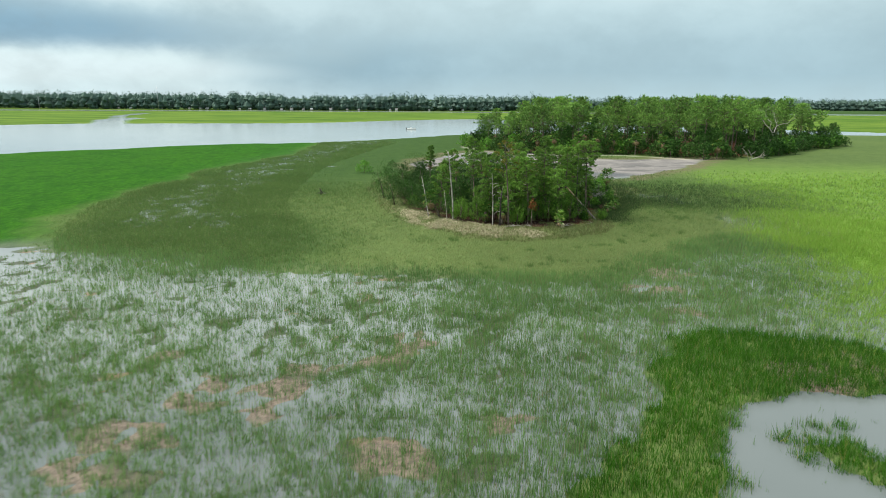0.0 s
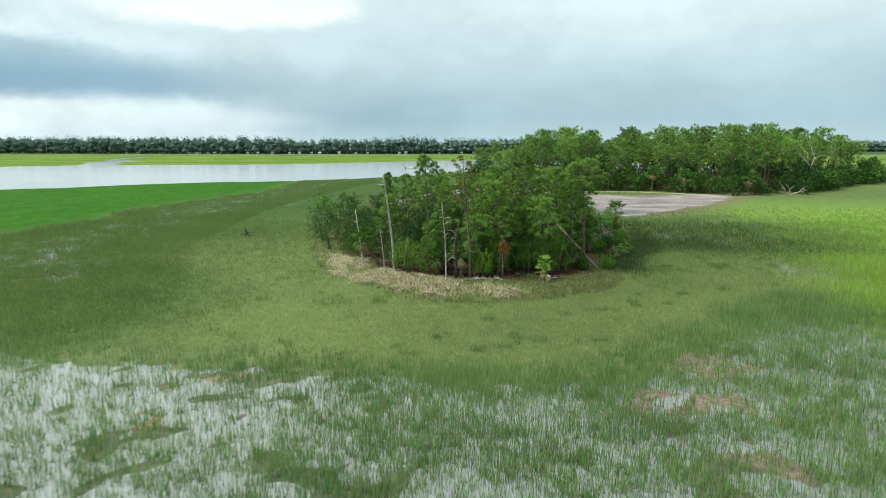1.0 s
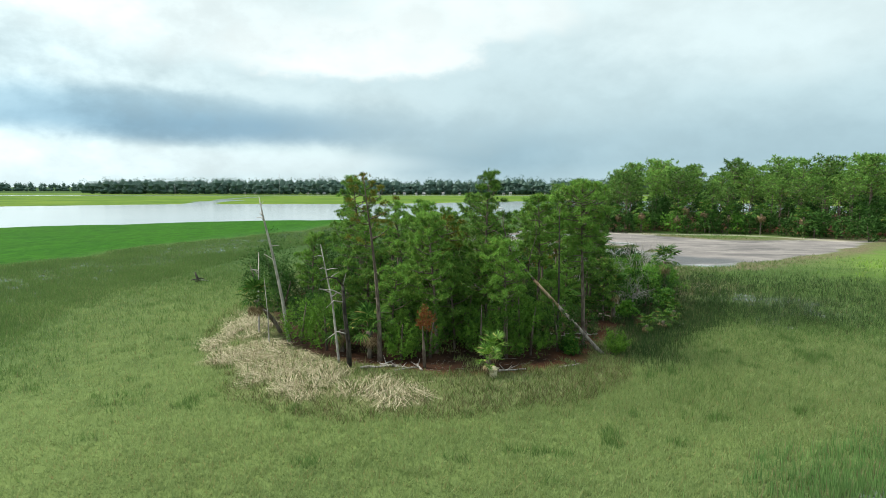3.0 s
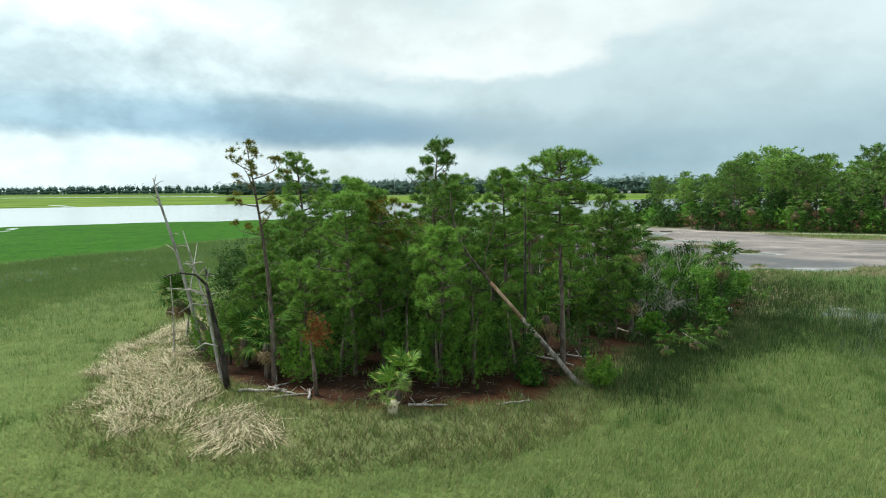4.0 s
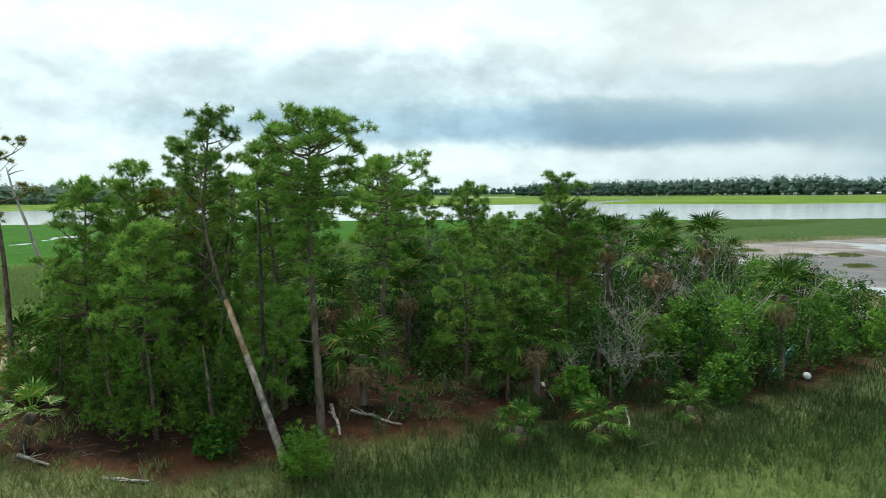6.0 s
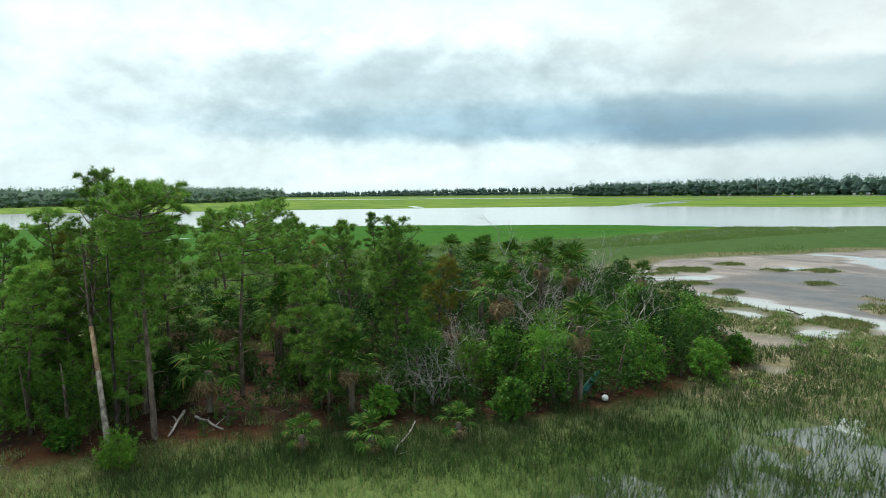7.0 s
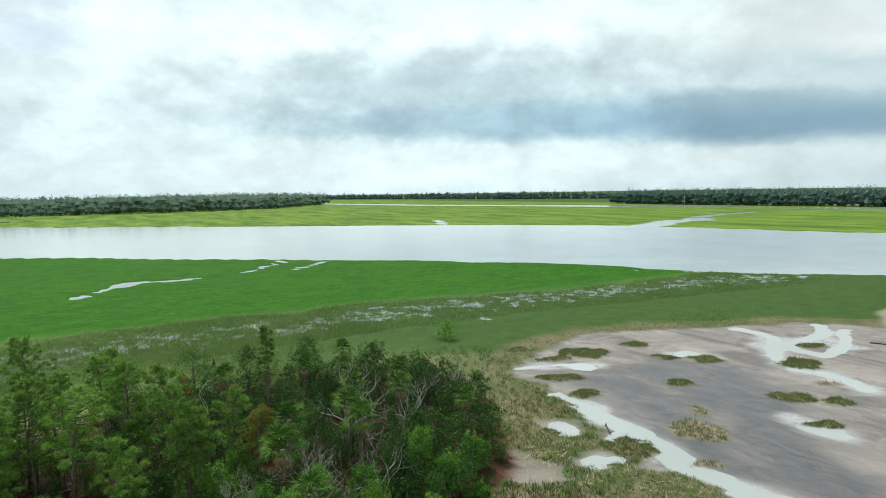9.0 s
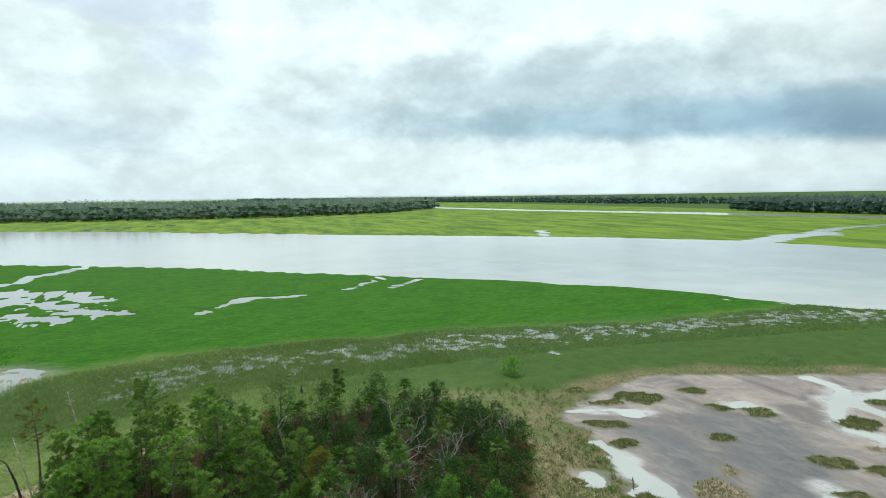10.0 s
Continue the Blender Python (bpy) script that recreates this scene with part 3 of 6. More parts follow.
BRIGHT_EDGE = [(-26, 74), (-34, 87), (-39, 104), (-41, 124), (-42, 148), (-41, 174), (-37, 200), (-33, 231), (-26, 252)]
TALL = [(-75, -200), (-58, 40), (-46, 68), (-53, 90), (-54, 117), (-52, 149), (-50, 166), (-43, 200), (-42, 226), (-45, 240), (-52, 262), (-130, 280), (-480, 120), (-900, -700), (-75, -700)]
GLINTS = [(48, 89, 11, 12), (41, 113, 8, 9), (37, 104, 4, 5), (-26, 163, 1.5, 0.8)]
PAN_GREY = [[(18.9, 168.8), (25.0, 164.7), (30.1, 158.9), (34.6, 152.9), (39.0, 150.7), (43.5, 148.7)], [(14.7, 153.3), (22.0, 152.4), (27.3, 150.5), (32.9, 146.9), (36.7, 145.9)], [(14.3, 162.5), (20.6, 161.5), (26.9, 159.2)]]
# pale lines: silt colour with the sky's reflection painted in along the channels
PAN_SHEEN = [([(17.5, 145.1), (22.8, 144.1), (26.6, 144.2), (30.5, 143.5), (34.6, 142.2), (38.0, 142.1), (41.1, 142.0), (45.4, 144.2)], 3.4), ([(4.0, 192.1), (9.3, 192.3), (17.4, 181.2), (22.6, 177.5), (26.2, 178.2), (32.1, 176.0)], 3.0), ([(13.1, 190.1), (15.8, 196.2), (20.0, 194.5)], 3.4), ([(32.8, 160.5), (35.4, 158.9), (38.1, 159.8)], 2.4), ([(9.5, 170.5), (12.7, 174.8)], 1.6), ([(2.5, 146.3), (5.2, 152.8), (7.6, 157.6)], 1.6)]
# bare brown mud and wrack among the flooded grass: x, y, half width, half depth
MUD_MATS = [(-13.4, 36.4, 2.0, 2.2), (-8.8, 36.4, 2.0, 2.6), (-1.3, 29.5, 1.6, 2.0), (-7.2, 40.5, 1.5, 1.1), (-0.5, 45.5, 2.5, 1.6), (-1.4, 43.4, 1.2, 1.0), (-15.0, 31.9, 2.3, 1.2), (-17.6, 29.7, 1.3, 0.9), (-4.3, 41.4, 2.2, 0.9), (4.6, 33.8, 0.8, 1.1), (24.7, 39.0, 2.2, 2.6), (24.6, 63.6, 2.4, 2.3), (20.6, 58.3, 3.2, 1.5), (21.9, 52.2, 1.4, 1.6), (-14.7, 27.9, 1.6, 0.8), (29.2, 40.8, 1.2, 3.3), (-17.7, 42.7, 1.2, 1.0)]
LEFT_WOOD = [(-960, -420), (-895, -150), (-850, 50), (-835, 150), (-845, 220), (-915, 370), (-1145, 535), (-1600, 600), (-1700, -520)]


def zones(x, y):
    """Masks from 0 to 1 of what grows or lies at a place."""
    wob = (fnoise(x, y, 9, 3) - 0.5) * 7
    wob2 = (fnoise(x, y, 2.2, 5) - 0.5) * 1.6
    z = {}
    z["river"] = inside(x, y, RIVER) + (fnoise(x, y, 14, 2) - 0.5) * 6
    z["far_channel"] = inside(x, y, FAR_CHANNEL)
    cr = np.full(np.shape(x), -1e9)
    for line, w in CREEKS:
        cr = np.maximum(cr, w * 0.6 - along(x + (fnoise(x, y, 11, 13) - 0.5) * 9, y + (fnoise(x, y, 11, 14) - 0.5) * 9, line) + wob2 * 0.8 + ((fnoise(x, y, 9, 16, 2) - 0.58) * 7 if w < 2.5 else 0.0))
    for line, w in PONDS:
        cr = np.maximum(cr, w * 0.5 - along(x, y, line) + (fnoise(x, y, 3.2, 15, 3) - 0.5) * 17)
    z["creek"] = cr
    z["across"] = smoothstep(inside(x, y, [(-2000, -1500)] + FAR_BANK + [(6000, 460), (6000, 6000), (-6000, 6000), (-6000, -1500)]), -2, 2)
    z["tall"] = smoothstep(inside(x, y, TALL) + wob * 1.2, -4, 4)
    z["band"] = smoothstep(11 - along(x, y, BRIGHT_EDGE) + wob * 0.7, -9, 10)
    isl = inside(x, y, ISLET) + wob2
    z["islet"] = isl
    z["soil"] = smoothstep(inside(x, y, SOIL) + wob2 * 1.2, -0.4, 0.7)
    z["straw"] = smoothstep(inside(x, y, STRAW) + wob2 * 2.2, -0.6, 0.9) * smoothstep(fnoise(x, y, 2.6, 47), 0.38, 0.58)
    pan = inside(x, y, PAN) + wob2 - 0.9 + (fnoise(x, y, 4.5, 36) - 0.5) * 3.4
    ch = np.full(np.shape(x), -1e9)
    for line, w in PAN_CHANNELS:
        ch = np.maximum(ch, w * 0.45 - along(x, y, line) + wob2 * 1.1)
    for px, py, a, b in PAN_POOLS:
        ch = np.maximum(ch, (1 - np.hypot((x - px) / a, (y - py) / b)) * min(a, b) + wob2 * 0.8)
    tus = np.full(np.shape(x), -1e9)
    rough_edge = (fnoise(x, y, 1.6, 6) - 0.5) * 3.4
    bare_mound = np.full(np.shape(x), -1e9)
    for px, py, ra, rb, kind in TUSSOCKS:
        t = 0.85 + (px * 3.7 % 1) * 0.5
        u, v = (x - px) * math.cos(t) + (y - py) * math.sin(t), (y - py) * math.cos(t) - (x - px) * math.sin(t)
        d = (1 - np.hypot(u / (ra * 1.1), v / (rb * 0.85))) * min(ra, rb) - 0.2 + rough_edge * 0.8
        tus = np.maximum(tus, d)
        if kind == 2:
            bare_mound = np.maximum(bare_mound, d)
    z["bare_mound"] = bare_mound
    grey = np.zeros(np.shape(x))
    for line in PAN_GREY:
        grey = np.maximum(grey, smoothstep(5.0 - along(x, y, line) + (fnoise(x, y, 7, 8) - 0.5) * 7, -2.5, 3.5))
    silt_sheen = np.zeros(np.shape(x))
    for line, w in PAN_SHEEN:
        silt_sheen = np.maximum(silt_sheen, smoothstep(w * 0.62 - along(x, y, line) + (fnoise(x, y, 4, 9) - 0.5) * 4, -1.0, 1.6))
    z["grey"], z["silt_sheen"] = grey * (1 - silt_sheen), silt_sheen
    pools = np.full(np.shape(x), -1e9)
    for px, py, a, b in PAN_POOLS[:4]:
        pools = np.maximum(pools, (1 - np.hypot((x - px) / a, (y - py) / b)) * min(a, b) + wob2 * 1.3 + (fnoise(x, y, 2.4, 39) - 0.5) * 3.5)
    pan = np.maximum(np.minimum(pan, -inside(x, y, SCRUB_SHORE) + (fnoise(x, y, 2.5, 38) - 0.5) * 4), pools)
    z["pan"], z["pan_channel"], z["tussock"] = pan, ch, tus
    z["rim"] = smoothstep(5.0 - np.abs(pan + 1.5) + wob * 0.5, 0, 3.5) * (1 - z["soil"])
    big = inside(x, y, BIG_ISLAND)
    z["big"] = big
    fl = smoothstep(inside(x, y, FLOOD_EDGE) + wob * 0.9, -5, 4)
    standing = fl.copy()
    z["glint"] = np.zeros(np.shape(x))
    for px, py, a, b in GLINTS:
        z["glint"] = np.maximum(z["glint"], smoothstep(1 - np.hypot((x - px) / a, (y - py) / b) + wob * 0.2 + wob2 * 0.3, -0.2, 0.9))
        fl = np.maximum(fl, 0.72 * smoothstep(1 - np.hypot((x - px) / a, (y - py) / b) + wob * 0.22, -0.3, 0.7))
    z["band"] = z["band"] * (1 - z["river"].clip(0, 1))
    fl = np.maximum(fl, z["band"] * 0.25)
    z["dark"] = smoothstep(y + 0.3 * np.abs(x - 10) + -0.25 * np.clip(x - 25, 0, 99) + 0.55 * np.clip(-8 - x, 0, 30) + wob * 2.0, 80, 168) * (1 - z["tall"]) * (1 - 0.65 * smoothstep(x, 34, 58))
    # darker right beside the islet's east shore: its shade, put into the colour
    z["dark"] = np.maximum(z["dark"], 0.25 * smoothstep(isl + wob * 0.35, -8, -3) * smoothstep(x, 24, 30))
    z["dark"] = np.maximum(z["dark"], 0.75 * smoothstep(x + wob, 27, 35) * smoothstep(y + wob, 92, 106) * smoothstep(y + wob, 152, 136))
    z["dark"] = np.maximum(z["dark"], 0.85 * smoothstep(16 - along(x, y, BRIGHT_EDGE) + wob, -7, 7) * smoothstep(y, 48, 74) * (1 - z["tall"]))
    cl = np.maximum(inside(x, y, GREEN_CLUMP), inside(x, y, GREEN_CLUMP_2)) + wob2 * 3.0 + wob * 0.9
    # dark strip painted for shade east of the islet, thinner further out
    z["shaded"] = np.maximum(0.85 * smoothstep(isl + wob * 0.4, -5.0, -1.5), 0.55 * smoothstep(y + wob, 99, 107) * smoothstep(x, 62, 46)) * smoothstep(x, 23, 27) * smoothstep(y, 87, 94) * smoothstep(y + wob, 140, 126)
    z["clump"] = smoothstep(cl, -0.5, 0.8)
    z["pool"] = smoothstep(inside(x, y, POOL) + wob2 + wob * 0.3, -0.4, 0.6)
    z["flood"] = fl * (1 - z["clump"]) * (isl < 0)
    z["standing"] = standing * (1 - z["clump"]) * (isl < 0)
    mat = np.full(np.shape(x), -1e9)
    for px, py, a, b in MUD_MATS:
        mat = np.maximum(mat, (1 - np.hypot((x - px) / (a * 1.15), (y - py) / (b * 1.15))) * min(a, b) + (fnoise(x, y, 1.4, 52) - 0.5) * 2.2)
    z["mat"] = smoothstep(mat, -0.1, 0.35)
    # where sunlight is painted into the grass, east of the flooded ground
    z["sun_patch"] = np.maximum(smoothstep(x - 0.35 * (y - 50), 26, 40) * smoothstep(y + wob * 2, 118, 84), 0.7 * smoothstep(x + wob * 3, 52, 75) * smoothstep(y, 190, 140)) * (1 - 0.6 * z["pool"])
    z["woods"] = np.maximum(inside(x, y, LEFT_WOOD), y - 850)
    return z


def height(x, y, z=None):
    z = z or zones(x, y)
    h = 0.04 + (fnoise(x, y, 6, 11) - 0.5) * 0.10
    wet = (fnoise(x, y, 1.3, 21, 2) - 0.5)
    speck = (fnoise(x, y, 1.25, 22, 2) - 0.5)
    h = h + z["flood"] * (-0.222 + wet * 0.34) + z["band"] * smoothstep(y, 76, 92) * (1 - z["tall"]) * (-0.105 + speck * 0.28) - (z["pool"] * (1 - z["clump"])) * 0.30 - z["glint"] * (z["islet"] < 0) * 0.05
    h = h + z["mat"] * (0.09 + (fnoise(x, y, 0.9, 53) - 0.5) * 0.26)
    panf = smoothstep(z["pan"], -0.6, 0.6)
    h = h * (1 - panf) + panf * (-0.055 + (fnoise(x, y, 9, 31) - 0.5) * 0.05)
    h = h - smoothstep(z["pan_channel"], -0.6, 0.8) * 0.13
    h = h + smoothstep(z["tussock"], -0.3, 0.6) * 0.16
    h = h + smoothstep(z["islet"], -0.5, 5.0) * 0.42 + z["straw"] * (0.10 + 0.12 * fnoise(x, y, 1.2, 41))
    h = h + smoothstep(z["big"], -2, 8) * 0.8 + smoothstep(z["woods"], -4, 20) * 1.2
    h = h - smoothstep(z["creek"], -0.8, 0.8) * 0.7 - smoothstep(z["river"], -1.0, 4.0) * 2.2 - smoothstep(z["far_channel"], -3, 4) * 2.2
    return h


def ground_at(x, y):
    return float(height(np.array([float(x)]), np.array([float(y)]))[0])


# ---- mesh helpers ----
class Build:
    """Collects tubes and loose faces for one mesh."""

    def __init__(self):
        self.v, self.f = [], []

    def tube(self, pts, radii, sides=6, cap=True):
        pts = [Vector(p) for p in pts]
        base = len(self.v)
        ref = Vector((0.37, 0.61, 0.2))
        for k, p in enumerate(pts):
            d = (pts[min(k + 1, len(pts) - 1)] - pts[max(k - 1, 0)])
            d = d.normalized() if d.length > 1e-6 else Vector((0, 0, 1))
            a = d.cross(ref)
            a = a.normalized() if a.length > 1e-3 else Vector((1, 0, 0))
            b = d.cross(a)
            for s in range(sides):
                t = 2 * math.pi * s / sides
                self.v.append(tuple(p + (a * math.cos(t) + b * math.sin(t)) * radii[k]))
        for k in range(len(pts) - 1):
            for s in range(sides):
                s2 = (s + 1) % sides
                self.f.append((base + k * sides + s, base + k * sides + s2, base + (k + 1) * sides + s2, base + (k + 1) * sides + s))
        if cap:
            self.f.append(tuple(base + (len(pts) - 1) * sides + s for s in range(sides)))
            self.f.append(tuple(base + s for s in reversed(range(sides))))
        return self

    def box(self, x0, y0, z0, x1, y1, z1):
        b = len(self.v)
        self.v += [(x0, y0, z0), (x1, y0, z0), (x1, y1, z0), (x0, y1, z0), (x0, y0, z1), (x1, y0, z1), (x1, y1, z1), (x0, y1, z1)]
        self.f += [tuple(b + i for i in q) for q in ((0, 3, 2, 1), (4, 5, 6, 7), (0, 1, 5, 4), (1, 2, 6, 5), (2, 3, 7, 6), (3, 0, 4, 7))]
        return self

    def mesh(self, name, mat, smooth=True):
        me = bpy.data.meshes.new(name)
        me.from_pydata(self.v, [], self.f)
        me.materials.append(mat)
        if smooth:
            me.polygons.foreach_set("use_smooth", [True] * len(me.polygons))
        me.update()
        return me


def faces_mesh(name, corners, mat, shade=None):
    """A mesh of loose faces: corners is an array (faces, corners, 3)."""
    n, k = corners.shape[:2]
    me = bpy.data.meshes.new(name)
    me.vertices.add(n * k)
    me.vertices.foreach_set("co", corners.reshape(-1).astype(np.float32))
    me.loops.add(n * k)
    me.loops.foreach_set("vertex_index", np.arange(n * k, dtype=np.int32))
    me.polygons.add(n)
    me.polygons.foreach_set("loop_start", np.arange(0, n * k, k, dtype=np.int32))
    me.polygons.foreach_set("loop_total", np.full(n, k, dtype=np.int32))
    if shade is not None:
        at = me.attributes.new("shade", "FLOAT", "POINT")
        at.data.foreach_set("value", np.repeat(shade, k).astype(np.float32))
    me.materials.append(mat)
    me.update(calc_edges=True)
    return me


def unit(v):
    return v / (np.linalg.norm(v, axis=-1, keepdims=True) + 1e-9)


def part(name, mesh, parent, label=""):
    ob = new(name, mesh)
    ob.parent = parent
    if label:
        tagged(ob, label)
    return ob


def thing(name, label, category, m=None, group="", kind=""):
    ob = new(name)
    if m is not None:
        ob.matrix_basis = m
    return tagged(ob, label, category, group, kind)


def burst(r, centres, axes, size, n, width, gather=0.6):
    """Sprays of n thin blades round each centre, leaning along its axis."""
    c = np.repeat(centres, n, 0)
    d = unit(np.repeat(axes, n, 0) * gather + unit(r.normal(size=(len(c), 3))))
    s = np.repeat(np.broadcast_to(size, (len(centres),)), n) * r.uniform(0.7, 1.1, len(c))
    side = unit(np.cross(d, unit(r.normal(size=(len(c), 3))))) * width
    tip = c + d * s[:, None]
    return np.stack([c - side * 0.5, c + side * 0.5, tip], 1)


def leaves(r, centres, radius, n, size, flat=0.0, up=0.3):
    """n small four-cornered leaves in a ball round each centre."""
    c = np.repeat(centres, n, 0)
    out = unit(r.normal(size=(len(c), 3)))
    rad = np.repeat(np.broadcast_to(radius, (len(centres),)), n) * r.uniform(0.25, 1.0, len(c)) ** 0.6
    p = c + out * rad[:, None] * np.array([1, 1, 1 - flat])
    d = unit(out + r.normal(size=p.shape) * 0.8 + np.array([0, 0, up]))
    side = unit(np.cross(d, r.normal(size=p.shape)))
    s = (size * r.uniform(0.6, 1.25, len(c)))[:, None]
    return np.stack([p - d * s * 0.45 - side * s * 0.30, p - d * s * 0.45 + side * s * 0.30, p + d * s * 0.7], 1)


def blades(r, x, y, z, tall, width, per, spread, lean=0.25):
    """Tufts of grass: per blades round each place."""
    n = len(x)
    px = np.repeat(x, per) + r.normal(0, spread, n * per)
    py = np.repeat(y, per) + r.normal(0, spread, n * per)
    pz = np.repeat(z, per)
    hh = np.repeat(tall, per) * r.uniform(0.6, 1.1, n * per)
    a = r.uniform(0, 2 * math.pi, n * per)
    w = width * r.uniform(0.6, 1.2, n * per)
    lx, ly = r.normal(0, lean, n * per) * hh, r.normal(0, lean, n * per) * hh
    b1 = np.stack([px - np.cos(a) * w / 2, py - np.sin(a) * w / 2, pz - 0.04], 1)
    b2 = np.stack([px + np.cos(a) * w / 2, py + np.sin(a) * w / 2, pz - 0.04], 1)
    tip = np.stack([px + lx, py + ly, pz + hh], 1)
    return np.stack([b1, b2, tip], 1)

# ---- ground and water ----
def spaced(stops):
    """Grid lines: (start, step) pairs up to the last start."""
    out = []
    for (a, s), (b, _) in zip(stops, stops[1:]):
        n = max(1, round((b - a) / s))
        out += [a + (b - a) * k / n for k in range(n)]
    return np.array(out + [stops[-1][0]])


def make_ground():
    xs = spaced([(-4900, 500), (-1900, 90), (-900, 18), (-420, 6), (-140, 2), (-62, 0.75), (75, 2.2), (180, 7), (420, 24), (1200, 150), (4900, 0)])
    ys = spaced([(-4900, 500), (-900, 60), (-300, 10), (-60, 3), (12, 0.75), (150, 1.1), (262, 2.5), (350, 7), (900, 40), (1500, 150), (4900, 0)])
    X, Y = np.meshgrid(xs, ys)
    x, y = X.ravel(), Y.ravel()
    z = zones(x, y)
    h = height(x, y, z)
    nx, ny = len(xs), len(ys)
    idx = np.arange(nx * ny).reshape(ny, nx)
    quads = np.stack([idx[:-1, :-1], idx[:-1, 1:], idx[1:, 1:], idx[1:, :-1]], -1).reshape(-1, 4)
    me = bpy.data.meshes.new("ground")
    me.vertices.add(nx * ny)
    me.vertices.foreach_set("co", np.stack([x, y, h], 1).ravel().astype(np.float32))
    me.loops.add(quads.size)
    me.loops.foreach_set("vertex_index", quads.ravel().astype(np.int32))
    me.polygons.add(len(quads))
    me.polygons.foreach_set("loop_start", np.arange(0, quads.size, 4, dtype=np.int32))
    me.polygons.foreach_set("loop_total", np.full(len(quads), 4, dtype=np.int32))
    me.polygons.foreach_set("use_smooth", np.ones(len(quads), bool))
    panf = smoothstep(z["pan"], -0.5, 0.5) * (1 - smoothstep(z["tussock"], -0.4, 0.4))
    rim = np.maximum(z["rim"] * (fnoise(x, y, 3, 61) * 1.1), smoothstep(z["tussock"], -0.6, 0.1)) * (1 - panf)
    straw = np.maximum(np.maximum(z["straw"], rim * 0.12), smoothstep(z["islet"], -1.0, 1.5) * (1 - z["soil"]) * 0.3)
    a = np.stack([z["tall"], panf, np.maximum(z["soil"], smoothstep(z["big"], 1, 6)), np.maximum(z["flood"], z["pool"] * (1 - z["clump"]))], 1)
    bank = smoothstep(z["river"], -1.2, -0.4)
    b = np.stack([np.clip(straw, 0, 1), z["across"] * (1 - smoothstep(z["woods"], -5, 10)), np.maximum(np.maximum(z["dark"], z["shaded"]) * (1 - z["across"]), smoothstep(z["woods"], -5, 10)), smoothstep(-np.abs(z["big"] + 3) + 5 * fnoise(x, y, 8, 71), 0.5, 2.5) * (y < 235) * (x < 78) * 0.35], 1)
    c = np.stack([z["grey"], np.clip(rim * 1.25, 0, 0.95), z["silt_sheen"], smoothstep(inside(x, y, SOIL) - 1.6 + (fnoise(x, y, 1.5, 33) - 0.5) * 4, 0.1, -1.6) * (x > 8) * 0.45], 1)
    d = np.stack([z["mat"], z["sun_patch"], smoothstep(z["bare_mound"], -0.3, 0.3), z["band"] * (1 - z["tall"])], 1)
    for name, arr in (("zone_a", a), ("zone_b", b), ("zone_c", c), ("zone_d", d)):
        at = me.attributes.new(name, "FLOAT_COLOR", "POINT")
        at.data.foreach_set("color", arr.ravel().astype(np.float32))
    me.materials.append(M_GROUND)
    me.update(calc_edges=True)
    ob = new("ground", me)
    tagged(ob, "flat tidal salt marsh ground with mud pans and creeks", "ground", kind="structure")
    w = Build()
    w.v = [(-4950, -4950, WATER_Z), (4950, -4950, WATER_Z), (4950, 4950, WATER_Z), (-4950, 4950, WATER_Z)]
    w.f = [(0, 1, 2, 3)]
    tagged(new("water", w.mesh("water", M_WATER, False)), "shallow tidal water standing in pools and creeks", "water", kind="structure")
    pw = Build()
    pw.v = [(-14, 118, WATER_Z + 0.006), (70, 118, WATER_Z + 0.006), (90, 200, WATER_Z + 0.006), (20, 216, WATER_Z + 0.006), (-14, 200, WATER_Z + 0.006)]
    pw.f = [(0, 1, 2, 3, 4)]
    tagged(new("pan_water", pw.mesh("pan_water", M_RIVER, False)), "milky shallow water in the channels of the mud pan", "water", kind="structure")
    rv = Build()
    rv.v = [(x + 7, y - 7, WATER_Z + 0.006) for x, y in NEAR_BANK] + [(x - 7, y + 7, WATER_Z + 0.006) for x, y in FAR_BANK[::-1]]
    rv.f = [tuple(range(len(rv.v)))]
    tagged(new("river", rv.mesh("river", M_RIVER, False)), "wide calm silty river reflecting the overcast sky", "river", kind="structure")
    ck = Build()
    way = [(-188, 376)] + CREEKS[0][0] + CREEKS[1][0][1:]
    for k, (px, py) in enumerate(way):
        (ax, ay), (bx, by) = way[max(k - 1, 0)], way[min(k + 1, len(way) - 1)]
        d = math.hypot(bx - ax, by - ay)
        nx, ny, wd = -(by - ay) / d, (bx - ax) / d, 15 if k < 7 else 8
        ck.v += [(px + nx * wd, py + ny * wd, WATER_Z + 0.012), (px - nx * wd, py - ny * wd, WATER_Z + 0.012)]
        if k:
            ck.f.append((2 * k - 2, 2 * k - 1, 2 * k + 1, 2 * k))
    tagged(new("tidal_creek", ck.mesh("tidal_creek", M_RIVER, False)), "winding tidal creek through the marsh across the river", "creek", kind="structure")
    fc = Build()
    fc.v = [(x, y, WATER_Z + 0.006) for x, y in FAR_CHANNEL]
    fc.f = [tuple(range(len(fc.v)))]
    tagged(new("far_channel", fc.mesh("far_channel", M_RIVER, False)), "second river channel along the far wooded shore", "river", kind="structure")


make_ground()


